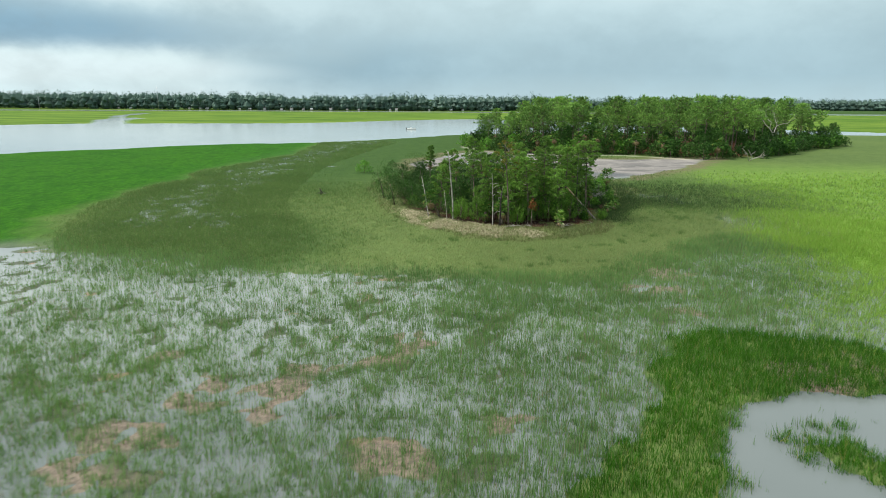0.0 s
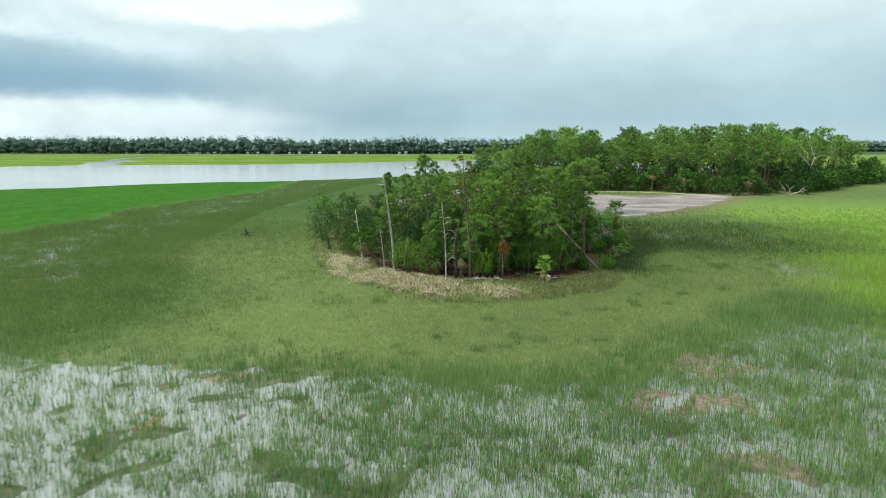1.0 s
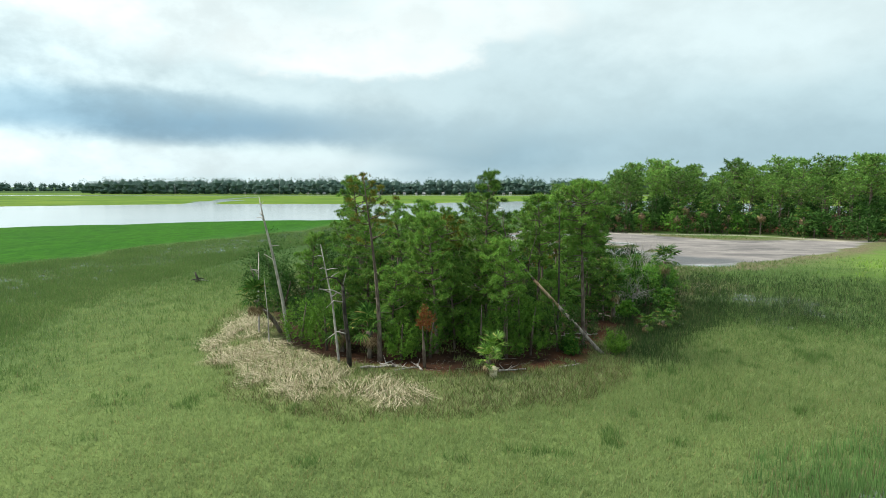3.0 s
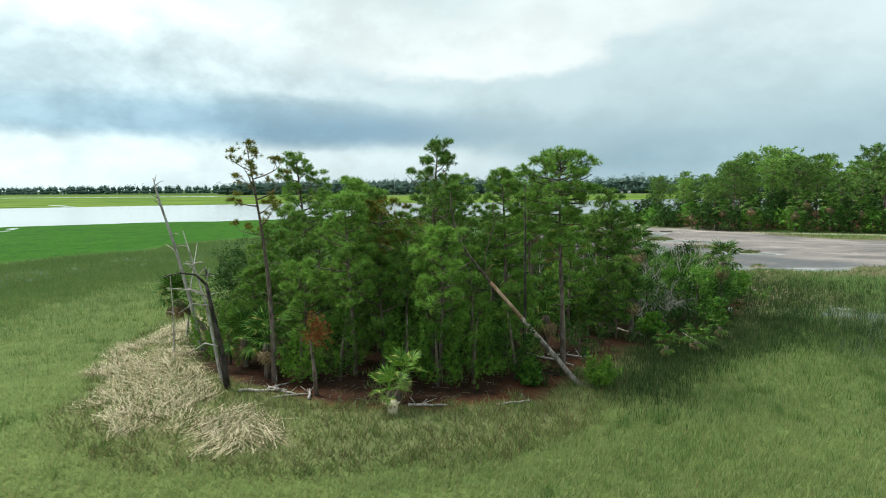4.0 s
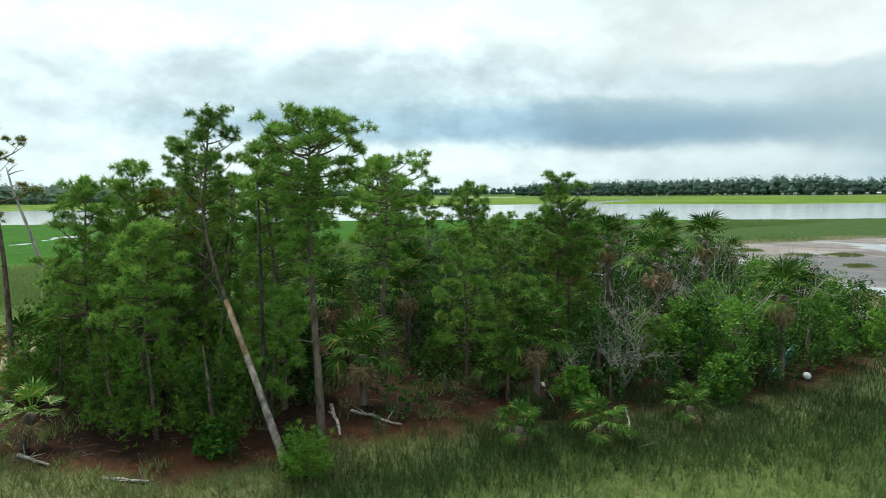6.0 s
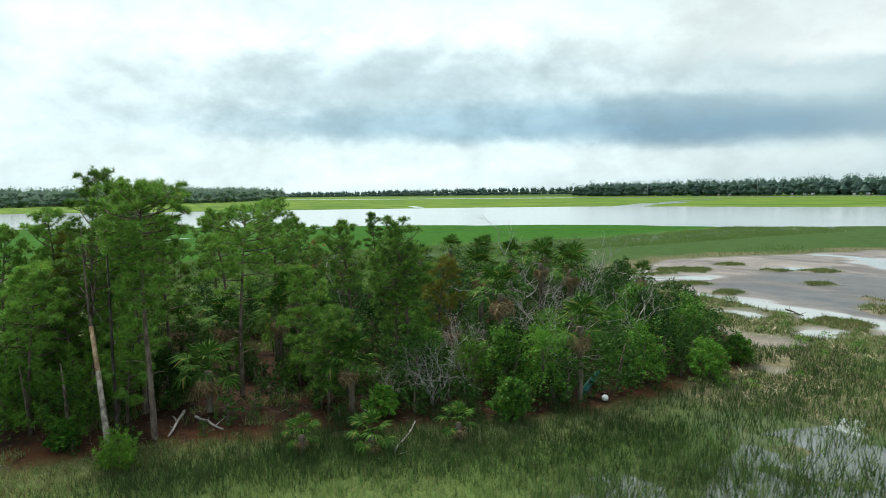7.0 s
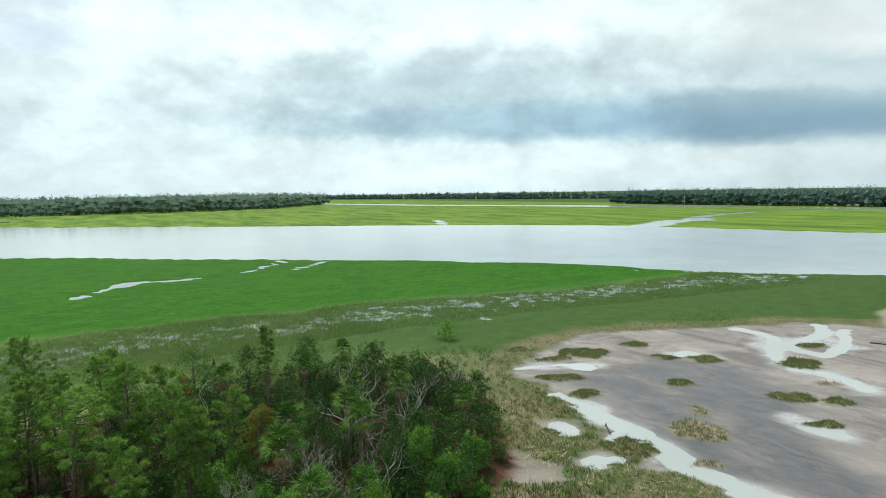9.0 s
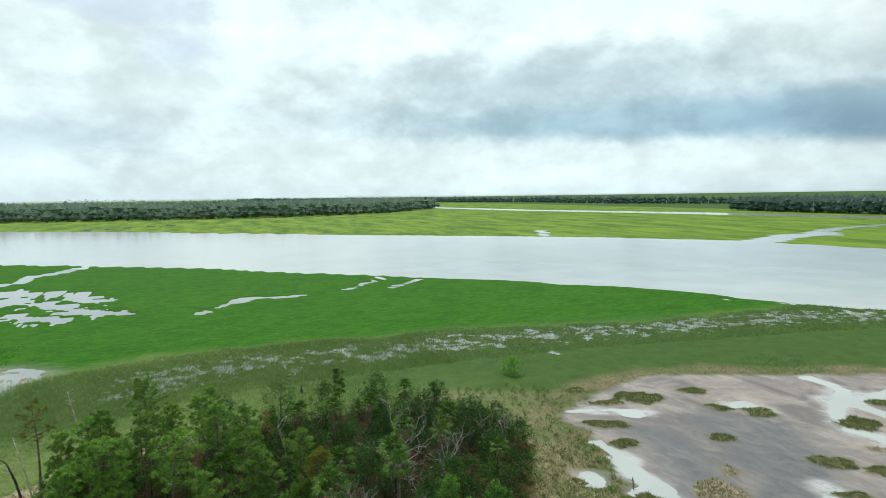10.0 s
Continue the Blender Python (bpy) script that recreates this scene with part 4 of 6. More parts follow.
# ---- grass ----
def make_grass():
    r = np.random.RandomState(3)
    sets = {"sun_patch": [], "olive": [], "dark": [], "tall": [], "flood": [], "dry": [], "shaded": []}

    def sow(n, x0, x1, y0, y1, per, scale, wide, fade=14.0, low=1.0, only=None):
        x, y = r.uniform(x0, x1, n), r.uniform(y0, y1, n)
        if only is not None:
            pick = along(x, y, only) < 15
            x, y = x[pick], y[pick]
            n = len(x)
        z = zones(x, y)
        h = height(x, y, z)
        open_water = (z["river"] > -1.0) | (z["creek"] > -0.3) | (z["far_channel"] > -3)
        bare = (z["pan"] > -0.3) & (z["tussock"] < 0.0)
        bare |= z["soil"] > 0.30 + 0.75 * smoothstep(fnoise(x, y, 1.8, 83), 0.45, 0.62)
        bare |= z["big"] > 0
        keep = ~open_water & ~bare & ~((z["tall"] > 0.5) & (y > 66) & (x < -30))
        flood = z["flood"] + z["pool"] * (1 - z["clump"]) * 1.6
        patchy = fnoise(x, y, 3.5, 81)
        dens = np.where(flood > 0.4, np.clip(1.0 - (flood - 0.4) * 0.2, 0.4, 1) * smoothstep(patchy, 0.02, 0.32), 1.0)
        dens = dens * (1 - 0.15 * z["glint"]) * (1 - 0.6 * z["mat"])
        wet_patch = (z["band"] > 0.3) & (z["tall"] < 0.5) & (h < WATER_Z) & (x < -14) & (y > 76)
        dens = np.where(wet_patch, 0.65, dens)
        dens = np.where((flood > 0.3) & (y > 44) & (y < 72) & (x < 48), dens * np.where(x > 18, 0.6, 0.82), dens)
        dens = np.where(z["straw"] > 0.4, 0.7, dens)
        dens = np.where((z["islet"] > 0.5) & (z["straw"] < 0.4), 0.8, dens)
        dens = np.where((z["clump"] > 0.4), 1.0, dens)
        dens = np.where((z["pool"] > 0.5) & (z["clump"] < 0.3), 0.01, dens)
        edge = np.minimum(np.minimum(x - x0, x1 - x), np.minimum(y - y0, y1 - y))
        keep &= r.uniform(0, 1, n) < dens * np.clip(edge / fade, 0, 1)
        dry = keep & ((z["tussock"] > 0) & (r.uniform(0, 1, n) < 0.62) | ((z["rim"] > 0.35) & (r.uniform(0, 1, n) < z["rim"] * np.where(inside(x, y, SCRUB_SHORE) > -1.5, 0.6, 0.25))) | ((z["islet"] > -0.5) & (r.uniform(0, 1, n) < 0.45)))
        tall = keep & ~dry & ((z["tall"] > 0.5) | (z["clump"] > 0.4))
        tall &= ~((z["clump"] > 0.4) & (r.uniform(0, 1, n) < 0.2))
        shaded = keep & (r.uniform(0, 1, n) < z["shaded"] * 0.97)
        tall &= ~shaded
        dry &= ~shaded
        sun_patch = keep & ~dry & ~tall & ~shaded & (r.uniform(0, 1, n) < z["sun_patch"] * 0.92) & (z["islet"] < 0)
        fl = keep & ~dry & ~tall & ~shaded & ~sun_patch & ( (z["standing"] + z["pool"] * (1 - z["clump"]) > 0.12 + 0.5 * r.uniform(0, 1, n)))
        dk = keep & ~dry & ~tall & ~fl & ~shaded & ~sun_patch & ((r.uniform(0, 1, n) < z["dark"]) | (z["clump"] > 0.4) | (fnoise(x, y, 1.3, 95, 2) > 0.77))
        olive = keep & ~dry & ~tall & ~fl & ~dk & ~shaded & ~sun_patch
        for key, m, lo, hi, lean in (("olive", olive, 0.17, 0.33, 0.5), ("dark", dk, 0.3, 0.55, 0.3), ("tall", tall, 0.5, 0.9, 0.28), ("flood", fl, 0.45, 0.85, 0.14), ("sun_patch", sun_patch, 0.4, 0.75, 0.3), ("dry", dry, 0.25, 0.55, 0.6), ("shaded", shaded, 0.35, 0.7, 0.25)):
            k = np.flatnonzero(m)
            if len(k):
                g = (0.75 + 0.5 * fnoise(x[k], y[k], 6, 91)) * (1 + 0.8 * z["glint"][k])
                sets[key].append(blades(r, x[k], y[k], h[k], r.uniform(lo, hi, len(k)) * g * low, wide, per, 0.13 * scale, lean))

    sow(185000, -45, 75, 8, 135, 4, 1.3, 0.045)
    sow(75000, -12, 64, 14, 112, 4, 1.3, 0.042)
    sow(60000, 0, 50, 46, 90, 3, 1.0, 0.05, 8)
    sow(60000, -80, -18, 5, 250, 4, 0.55, 0.06, 22, 0.5)
    sow(24000, -10, 62, 122, 205, 4, 0.8, 0.05)
    sow(30000, 52, 125, 15, 160, 4, 1.3, 0.08, 25)
    sow(60000, -66, -14, 58, 145, 4, 1.0, 0.045, 6, 1.25, BRIGHT_EDGE)
    sow(50000, -66, -14, 135, 262, 4, 1.0, 0.055, 6, 0.95, BRIGHT_EDGE)
    sow(24000, 18, 44, 78, 114, 5, 0.8, 0.03, 4)
    sow(26000, -34, 46, 12, 56, 7, 0.75, 0.036, 5)
    sow(14000, 12, 42, 117, 152, 4, 0.8, 0.05, 4, 0.7)
    for px, py, ra, rb, kind in TUSSOCKS:
        tr = max(ra, rb)
        sow(int((60, 45, 8)[kind] * 4 * tr * tr), px - tr, px + tr, py - tr, py + tr, 4, 0.6, 0.05, 0.1, 0.42)
    for key, name, mat, label in (("shaded", "needlerush", M_GRASS_SHADED, "marsh grass coloured dark for the shade east of the islet"), ("dark", "dark_marsh_grass", M_GRASS_DARK, "dark green marsh grass north and east of the islet, shade included in its tone"), ("olive", "short_marsh_grass", M_GRASS_OLIVE, "short olive-green salt marsh grass covering the flats"), ("tall", "tall_cordgrass", M_GRASS_TALL, "tall bright green cordgrass in dense stands"),
                                  ("sun_patch", "lush_grass", M_GRASS_SUN_PATCH, "marsh grass east of the flooded ground, tinted yellow-green as a sun patch"), ("flood", "flooded_grass", M_GRASS_FLOOD, "thin upright marsh grass standing in shallow water"), ("dry", "dry_grass", M_GRASS_DRY, "tufts of dry brownish grass on the mud edges")):
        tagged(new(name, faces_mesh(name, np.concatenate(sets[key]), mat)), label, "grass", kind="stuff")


make_grass()


def make_straw():
    """Drifts of bleached reeds along the south-west shore of the islet, and round the pan."""
    r = np.random.RandomState(5)
    x, y = r.uniform(-6, 40, 60000), r.uniform(76, 140, 60000)
    z = zones(x, y)
    k = np.flatnonzero(((z["straw"] > 0.35) & (r.uniform(0, 1, len(x)) < 1.0)) | ((z["rim"] > 0.5) & (z["pan"] < 0.5) & (x > 14) & (r.uniform(0, 1, len(x)) < 0.05)))
    x, y = x[k], y[k]
    h = height(x, y)
    per = 3
    n = len(x) * per
    px, py = np.repeat(x, per) + r.normal(0, 0.2, n), np.repeat(y, per) + r.normal(0, 0.2, n)
    flow = fnoise(px, py, 3.0, 55) * 5.0 + r.normal(0, 0.45, n)
    ln = r.uniform(0.5, 1.3, n)
    d = np.stack([np.cos(flow), np.sin(flow), r.normal(0.05, 0.12, n)], 1)
    side = np.stack([-np.sin(flow), np.cos(flow), np.zeros(n)], 1) * 0.010
    c = np.stack([px, py, np.repeat(h, per) + r.uniform(0.02, 0.22, n)], 1)
    q = np.stack([c - d * ln[:, None] / 2 - side, c - d * ln[:, None] / 2 + side, c + d * ln[:, None] / 2 + side * 0.6, c + d * ln[:, None] / 2 - side * 0.6], 1)
    tagged(new("reed_wrack", faces_mesh("reed_wrack", q, M_STRAW)), "drifts of bleached dead reeds washed onto the shore", "dead reeds", kind="stuff")


make_straw()


# ---- trees ----
def sway(r, h, n, amount):
    a, b = r.uniform(0, 6.28), r.uniform(0, 6.28)
    return [(amount * (math.sin(a + 2.2 * k / n) - math.sin(a)) * k / n, amount * (math.sin(b + 2.6 * k / n) - math.sin(b)) * k / n, h * k / n) for k in range(n + 1)]


def pine_tree(seed, h, spread, crown_lo=0.4, dome=False, limbs=26, radius=None, tuft=0.25, needles=21, width=0.029, per_limb=26, mat=None, bark_mat=None, lean=0.35, dead_low=6):
    """Meshes (trunk, branches, crown) of one pine, its foot at the origin."""
    r = np.random.RandomState(seed)
    radius = radius or 0.0115 * h + 0.02
    line = sway(r, h, 10, lean)
    trunk = Build().tube([(0, 0, -0.3)] + line, [radius * 1.35] + [radius * (1.06 - 0.92 * k / 10) for k in range(11)], 8)
    br = trunk
    cs, ax = [], []

    def at(s):
        k = min(int(s * 10), 9)
        return Vector(line[k]).lerp(Vector(line[k + 1]), s * 10 - k)

    turn = r.uniform(0, 6.28)
    for k in range(limbs):
        u = (k + r.uniform(0, 0.8)) / limbs
        s = crown_lo + (0.985 - crown_lo) * u
        v = 0.0
        if dome:
            if u < 0.3:
                s = crown_lo + (0.74 - crown_lo) * u / 0.3
                ln = spread * r.uniform(0.3, 0.75)
            else:
                v = (u - 0.3) / 0.7
                s = 0.72 + 0.24 * v
                ln = spread * 1.12 * math.sqrt(max(0.08, 1 - (1.75 * v - 0.78) ** 2)) * r.uniform(0.8, 1.05)
        else:
            ln = spread * math.sqrt(max(0.05, 1.03 - (1.45 * u - 0.48) ** 2)) * r.uniform(0.6, 1.12) * (1.0 if u < 0.82 else 0.8)
        turn += 2.4 + r.uniform(-0.4, 0.4)
        o = at(s)
        rise = ln * (r.uniform(-0.15, 0.15) + 0.8 * v * v) if dome else ln * (r.uniform(0.05, 0.45) + 0.4 * u)
        dv = Vector((math.cos(turn), math.sin(turn), 0))
        sd = Vector((-dv.y, dv.x, 0)) * ln * r.uniform(-0.18, 0.18)
        p = [o, o + dv * ln * 0.4 + Vector((0, 0, rise * 0.25)) + sd * 0.4, o + dv * ln * 0.75 + Vector((0, 0, rise * 0.6)) + sd, o + dv * ln + Vector((0, 0, rise)) + sd * 0.8]
        w = 0.018 + 0.018 * ln
        br.tube(p, [w, w * 0.75, w * 0.5, w * 0.25], 4, False)
        for t, part_of in ((0.38, 0.14), (0.62, 0.22), (0.83, 0.32), (1.0, 0.45)):
            kk = min(int(t * 3), 2)
            q = p[kk].lerp(p[kk + 1], t * 3 - kk)
            off = Vector(r.normal(size=3)) * ln * 0.17
            off.z = abs(off.z)
            hub = q + off
            br.tube([q, hub], [w * 0.4, w * 0.2], 3, False)
            for j in range(max(2, int(per_limb * part_of * (0.6 + 0.6 * ln / spread)))):
                dd = Vector(r.normal(size=3)).normalized()
                dd.z = abs(dd.z) * 0.8 - 0.1
                cs.append(hub + dd * tuft * r.uniform(0.3, 1.25))
                ax.append((dd + dv * 0.35 + Vector((0, 0, 0.45))).normalized())
    for k in range(dead_low):
        s = r.uniform(0.18, crown_lo + 0.1)
        o, a = at(s), r.uniform(0, 6.28)
        ln = spread * r.uniform(0.25, 0.6)
        e = o + Vector((math.cos(a) * ln, math.sin(a) * ln, r.uniform(-0.1, 0.25) * ln))
        br.tube([o, o.lerp(e, 0.5) + Vector((0, 0, 0.08)), e], [0.028, 0.018, 0.008], 4, False)
    top = at(0.99)
    for k in range(8):
        cs.append(top + Vector(r.normal(size=3)) * spread * 0.10)
        ax.append(Vector((0, 0, 1)))
    tri = burst(r, np.array([tuple(c) for c in cs]), np.array([tuple(a) for a in ax]), tuft, needles, width, 0.35)
    shade = np.repeat(np.clip(r.normal(0.5, 0.28, len(cs)), 0, 1), needles)
    return trunk.mesh("trunk", bark_mat or M_BARK), faces_mesh("crown", tri, mat or M_NEEDLE, shade)


def plant(name, label, category, meshes, x, y, turn=0.0, group="", lean=(0, 0), scale=1.0, names=("trunk", "crown")):
    m = pose(x, y, ground_at(x, y), lean[0], lean[1], turn) @ Matrix.Diagonal((scale, scale, scale, 1))
    ob = thing(name, label, category, m, group)
    for nm, me in zip(names, meshes):
        if me is not None:
            part(nm, me, ob)
    return ob


def dead_branches(r, b, o, d, ln, rad, depth, fork=0.5):
    """A forking bare limb."""
    mid = o + d * ln * 0.5 + Vector(r.normal(size=3)) * ln * 0.09
    e = o + d * ln + Vector(r.normal(size=3)) * ln * 0.10
    b.tube([o, mid, e], [rad, rad * 0.8, rad * 0.55], 5 if rad > 0.03 else 3, False)
    if depth > 0:
        for k in range(3 if r.uniform() < fork else 2):
            nd = (d + Vector(r.normal(size=3)) * 0.55 + Vector((0, 0, 0.12))).normalized()
            dead_branches(r, b, e if k < 2 else mid, nd, ln * r.uniform(0.55, 0.8), rad * 0.55, depth - 1, fork)


def dead_tree(seed, h, stems=3, depth=3, rad=0.08, mat=None, wide=0.6):
    r = np.random.RandomState(seed)
    b = Build()
    for k in range(stems):
        a = r.uniform(0, 6.28)
        d = Vector((math.cos(a) * wide * r.uniform(0.3, 1), math.sin(a) * wide * r.uniform(0.3, 1), 1)).normalized()
        dead_branches(r, b, Vector((0, 0, -0.15)), d, h * 0.42, rad, depth)
    b.tube([(0, 0, -0.3), (0, 0, 0.05)], [rad * 1.8, rad * 1.5], 7)
    return b.mesh("trunk", mat or M_DEADWOOD)


def shrub_mesh(seed, h, wide, clumps=42, per=60, size=0.15, mat=None, feathered=False, low=0.05):
    """Meshes (stems, foliage) of a bush or low tree."""
    r = np.random.RandomState(seed)
    t = (np.arange(clumps) + r.uniform(0, 1, clumps)) / clumps
    t = low + (1 - low) * t
    a = np.arange(clumps) * 2.4 + r.uniform(-0.5, 0.5, clumps)
    prof = (np.sqrt(np.clip(1.02 - t, 0, 1)) * np.minimum(1, 0.55 + 1.4 * t)) if not feathered else (1.02 - t) ** 0.75
    rad = wide * prof * r.uniform(0.35, 1.12, clumps)
    u = np.stack([np.cos(a), np.sin(a), t * 0.8], 1)
    c = np.stack([np.cos(a) * rad, np.sin(a) * rad, t * h * 0.92 + 0.1], 1)
    bend = r.normal(size=2) * 0.12 * h
    st = Build().tube([(0, 0, -0.3), (bend[0] * 0.4, bend[1] * 0.4, h * 0.35), (bend[0], bend[1], h * 0.75)], [0.07 + 0.012 * h, 0.05 + 0.01 * h, 0.02], 6)
    rc = (0.20 * wide + 0.12 * h) * r.uniform(0.55, 1.0, clumps)
    if feathered:
        ax = unit(u * np.array([1, 1, 0.3]) + np.array([0, 0, 0.9]))
        n = 13
        cc = np.repeat(c, n, 0) + r.normal(size=(clumps * n, 3)) * np.repeat(rc, n)[:, None] * 0.55
        m = max(6, per // 4)
        f = burst(r, cc, np.repeat(ax, n, 0), 0.24, m, 0.036, 1.0)
        shade = np.repeat(np.clip(r.normal(0.5, 0.28, len(cc)), 0, 1), m)
    else:
        n = 5
        cc = np.repeat(c, n, 0) + unit(r.normal(size=(clumps * n, 3))) * np.repeat(rc, n)[:, None] * r.uniform(0.3, 1.15, (clumps * n, 1))
        m = max(4, int(per * 1.3) // n)
        f = leaves(r, cc, np.repeat(rc, n) * 0.42, m, size * 0.78)
        shade = np.repeat(np.clip(r.normal(0.5, 0.28, len(cc)), 0, 1), m)
    return st.mesh("trunk", M_BARK), faces_mesh("foliage", f, mat or M_SHRUB, shade)


def cedar_mesh(seed, h, wide, lobes=95):
    """Meshes (trunk, foliage) of a cedar: many upswept flame-shaped sprays round a short trunk."""
    r = np.random.RandomState(seed)
    t = np.sqrt((np.arange(lobes) + r.uniform(0, 1, lobes)) / lobes)
    t = 0.06 + 0.9 * (1 - t) if seed % 2 else 0.06 + 0.9 * r.uniform(0, 1, lobes) ** 1.2
    a = np.arange(lobes) * 2.4 + r.uniform(-0.5, 0.5, lobes)
    bulge = 1 + 0.25 * np.sin(a * 3 + seed) * np.sin(t * 7 + seed)
    prof = np.minimum(1, 0.62 + 1.3 * t) * (1.03 - t) ** 0.55 * bulge
    rad = wide * prof * r.uniform(0.62, 1.0, lobes)
    out = np.stack([np.cos(a), np.sin(a), np.zeros(lobes)], 1)
    base = out * rad[:, None] + np.stack([np.zeros(lobes), np.zeros(lobes), t * h * 0.86], 1)
    axis = unit(out * r.uniform(0.25, 0.7, lobes)[:, None] + np.array([0, 0, 1.0]) + r.normal(0, 0.15, (lobes, 3)))
    ln = r.uniform(0.45, 0.95, lobes)
    m = 10
    k = np.tile((np.arange(m) + 0.5) / m, lobes)
    c = np.repeat(base, m, 0) + np.repeat(axis * ln[:, None], m, 0) * k[:, None] + r.normal(size=(lobes * m, 3)) * (0.13 * (1.1 - k))[:, None]
    n = 10
    f = burst(r, c, np.repeat(axis, m, 0), 0.18, n, 0.030, 1.1)
    shade = np.repeat(np.repeat(np.clip(r.normal(0.5, 0.3, lobes), 0, 1), m), n)
    bend = r.normal(size=2) * 0.06 * h
    st = Build().tube([(0, 0, -0.3), (bend[0] * 0.4, bend[1] * 0.4, h * 0.4), (bend[0], bend[1], h * 0.85)], [0.06 + 0.012 * h, 0.04 + 0.01 * h, 0.015], 6)
    return st.mesh("trunk", M_BARK), faces_mesh("foliage", f, M_CEDAR, shade)


def bush(name, label, category, x, y, h, wide, seed, mat, turn=0.0, group="", **kw):
    return plant(name, label, category, shrub_mesh(seed, h, wide, mat=mat, **kw), x, y, turn, group, names=("trunk", "foliage"))


# palms
def frond_mesh(name, seed, mat, reach, petiole, fold=0.10, droop=0.25, ribs=17):
    """A fan leaf along +x: stalk, then narrow blades round an arc."""
    r = np.random.RandomState(seed)
    b = Build()
    b.tube([(0, 0, 0), (petiole * 0.6, 0, 0.05), (petiole, 0, 0.02)], [0.022, 0.017, 0.012], 4, False)
    for k in range(ribs):
        a = radians(-112 + 224 * k / (ribs - 1) + r.uniform(-4, 4))
        ln = reach * (0.72 + 0.28 * math.cos(a * 0.8)) * r.uniform(0.9, 1.08)
        d, s = Vector((math.cos(a), math.sin(a), 0)), Vector((-math.sin(a), math.cos(a), 0))
        o = Vector((petiole, 0, 0.02))
        w = 0.042 * reach / 0.8
        mid = o + d * ln * 0.55 + Vector((0, 0, -droop * ln * 0.15 + fold * abs(math.sin(a)) * ln))
        tip = o + d * ln + Vector((0, 0, -droop * ln * r.uniform(0.6, 1.3) + fold * abs(math.sin(a)) * ln))
        n = len(b.v)
        b.v += [tuple(o), tuple(mid + s * w), tuple(mid - s * w), tuple(tip)]
        b.f += [(n, n + 2, n + 1), (n + 1, n + 2, n + 3)]
    return b.mesh(name, mat, False)


FROND = [frond_mesh("frond", 11 + k, M_FROND, 0.72, 0.75, droop=0.3 + 0.15 * k) for k in range(2)]
FROND_YOUNG = [frond_mesh("frond", 15 + k, M_FROND_YOUNG, 0.72, 0.75, fold=0.22, droop=0.12 + 0.1 * k) for k in range(2)]
FROND_DEAD = frond_mesh("dead_frond", 19, M_FROND_DEAD, 0.62, 0.55, fold=0.25, droop=0.7, ribs=13)


def palm(x, y, h, seed, fronds=17, dead=8, scale=1.0, lean=(0.0, 0.0), label="cabbage palm with green fan fronds and a skirt of dead ones", name="palm_tree", group="palms of the islet"):
    r = np.random.RandomState(seed)
    ob = thing(name, label, "palm", pose(x, y, ground_at(x, y), 0, 0, 0), group)
    tz = max(0.25, h - 0.7 * scale)
    tb = Build()
    n = max(4, int(tz / 0.28))
    pts = [(lean[0] * (k / n) ** 1.4, lean[1] * (k / n) ** 1.4, -0.2 + (tz + 0.2) * k / n) for k in range(n + 1)]
    tb.tube(pts, [(0.16 + 0.03 * (k % 2) + 0.05 * (k / n > 0.75)) * (0.85 if h > 1.6 else 0.6) for k in range(n + 1)], 8)
    part("trunk", tb.mesh("trunk", M_BARK_PALM), ob)
    head = Vector((lean[0], lean[1], tz))
    for k in range(fronds):
        t = (k + 0.5) / fronds
        tilt = 78 - 105 * t + r.uniform(-8, 8)
        f = part("frond", (FROND_YOUNG if name == "palmetto" and y < 90 else FROND)[k % 2], ob)
        s = scale * r.uniform(0.85, 1.12)
        f.matrix_basis = Matrix.Translation(head + Vector((0, 0, 0.12 * scale))) @ pose(0, 0, 0, r.uniform(-15, 15), -tilt, 137.5 * k + r.uniform(-12, 12)) @ Matrix.Diagonal((s, s, s, 1))
    for k in range(dead):
        f = part("dead_frond", FROND_DEAD, ob, "dry brown hanging frond" if k == 0 else "")
        s = scale * r.uniform(0.75, 1.05)
        f.matrix_basis = Matrix.Translation(head + Vector((0, 0, 0.0))) @ pose(0, 0, 0, r.uniform(-25, 25), r.uniform(48, 82), 360 * k / max(1, dead) + r.uniform(-18, 18)) @ Matrix.Diagonal((s, s, s, 1))
    return ob

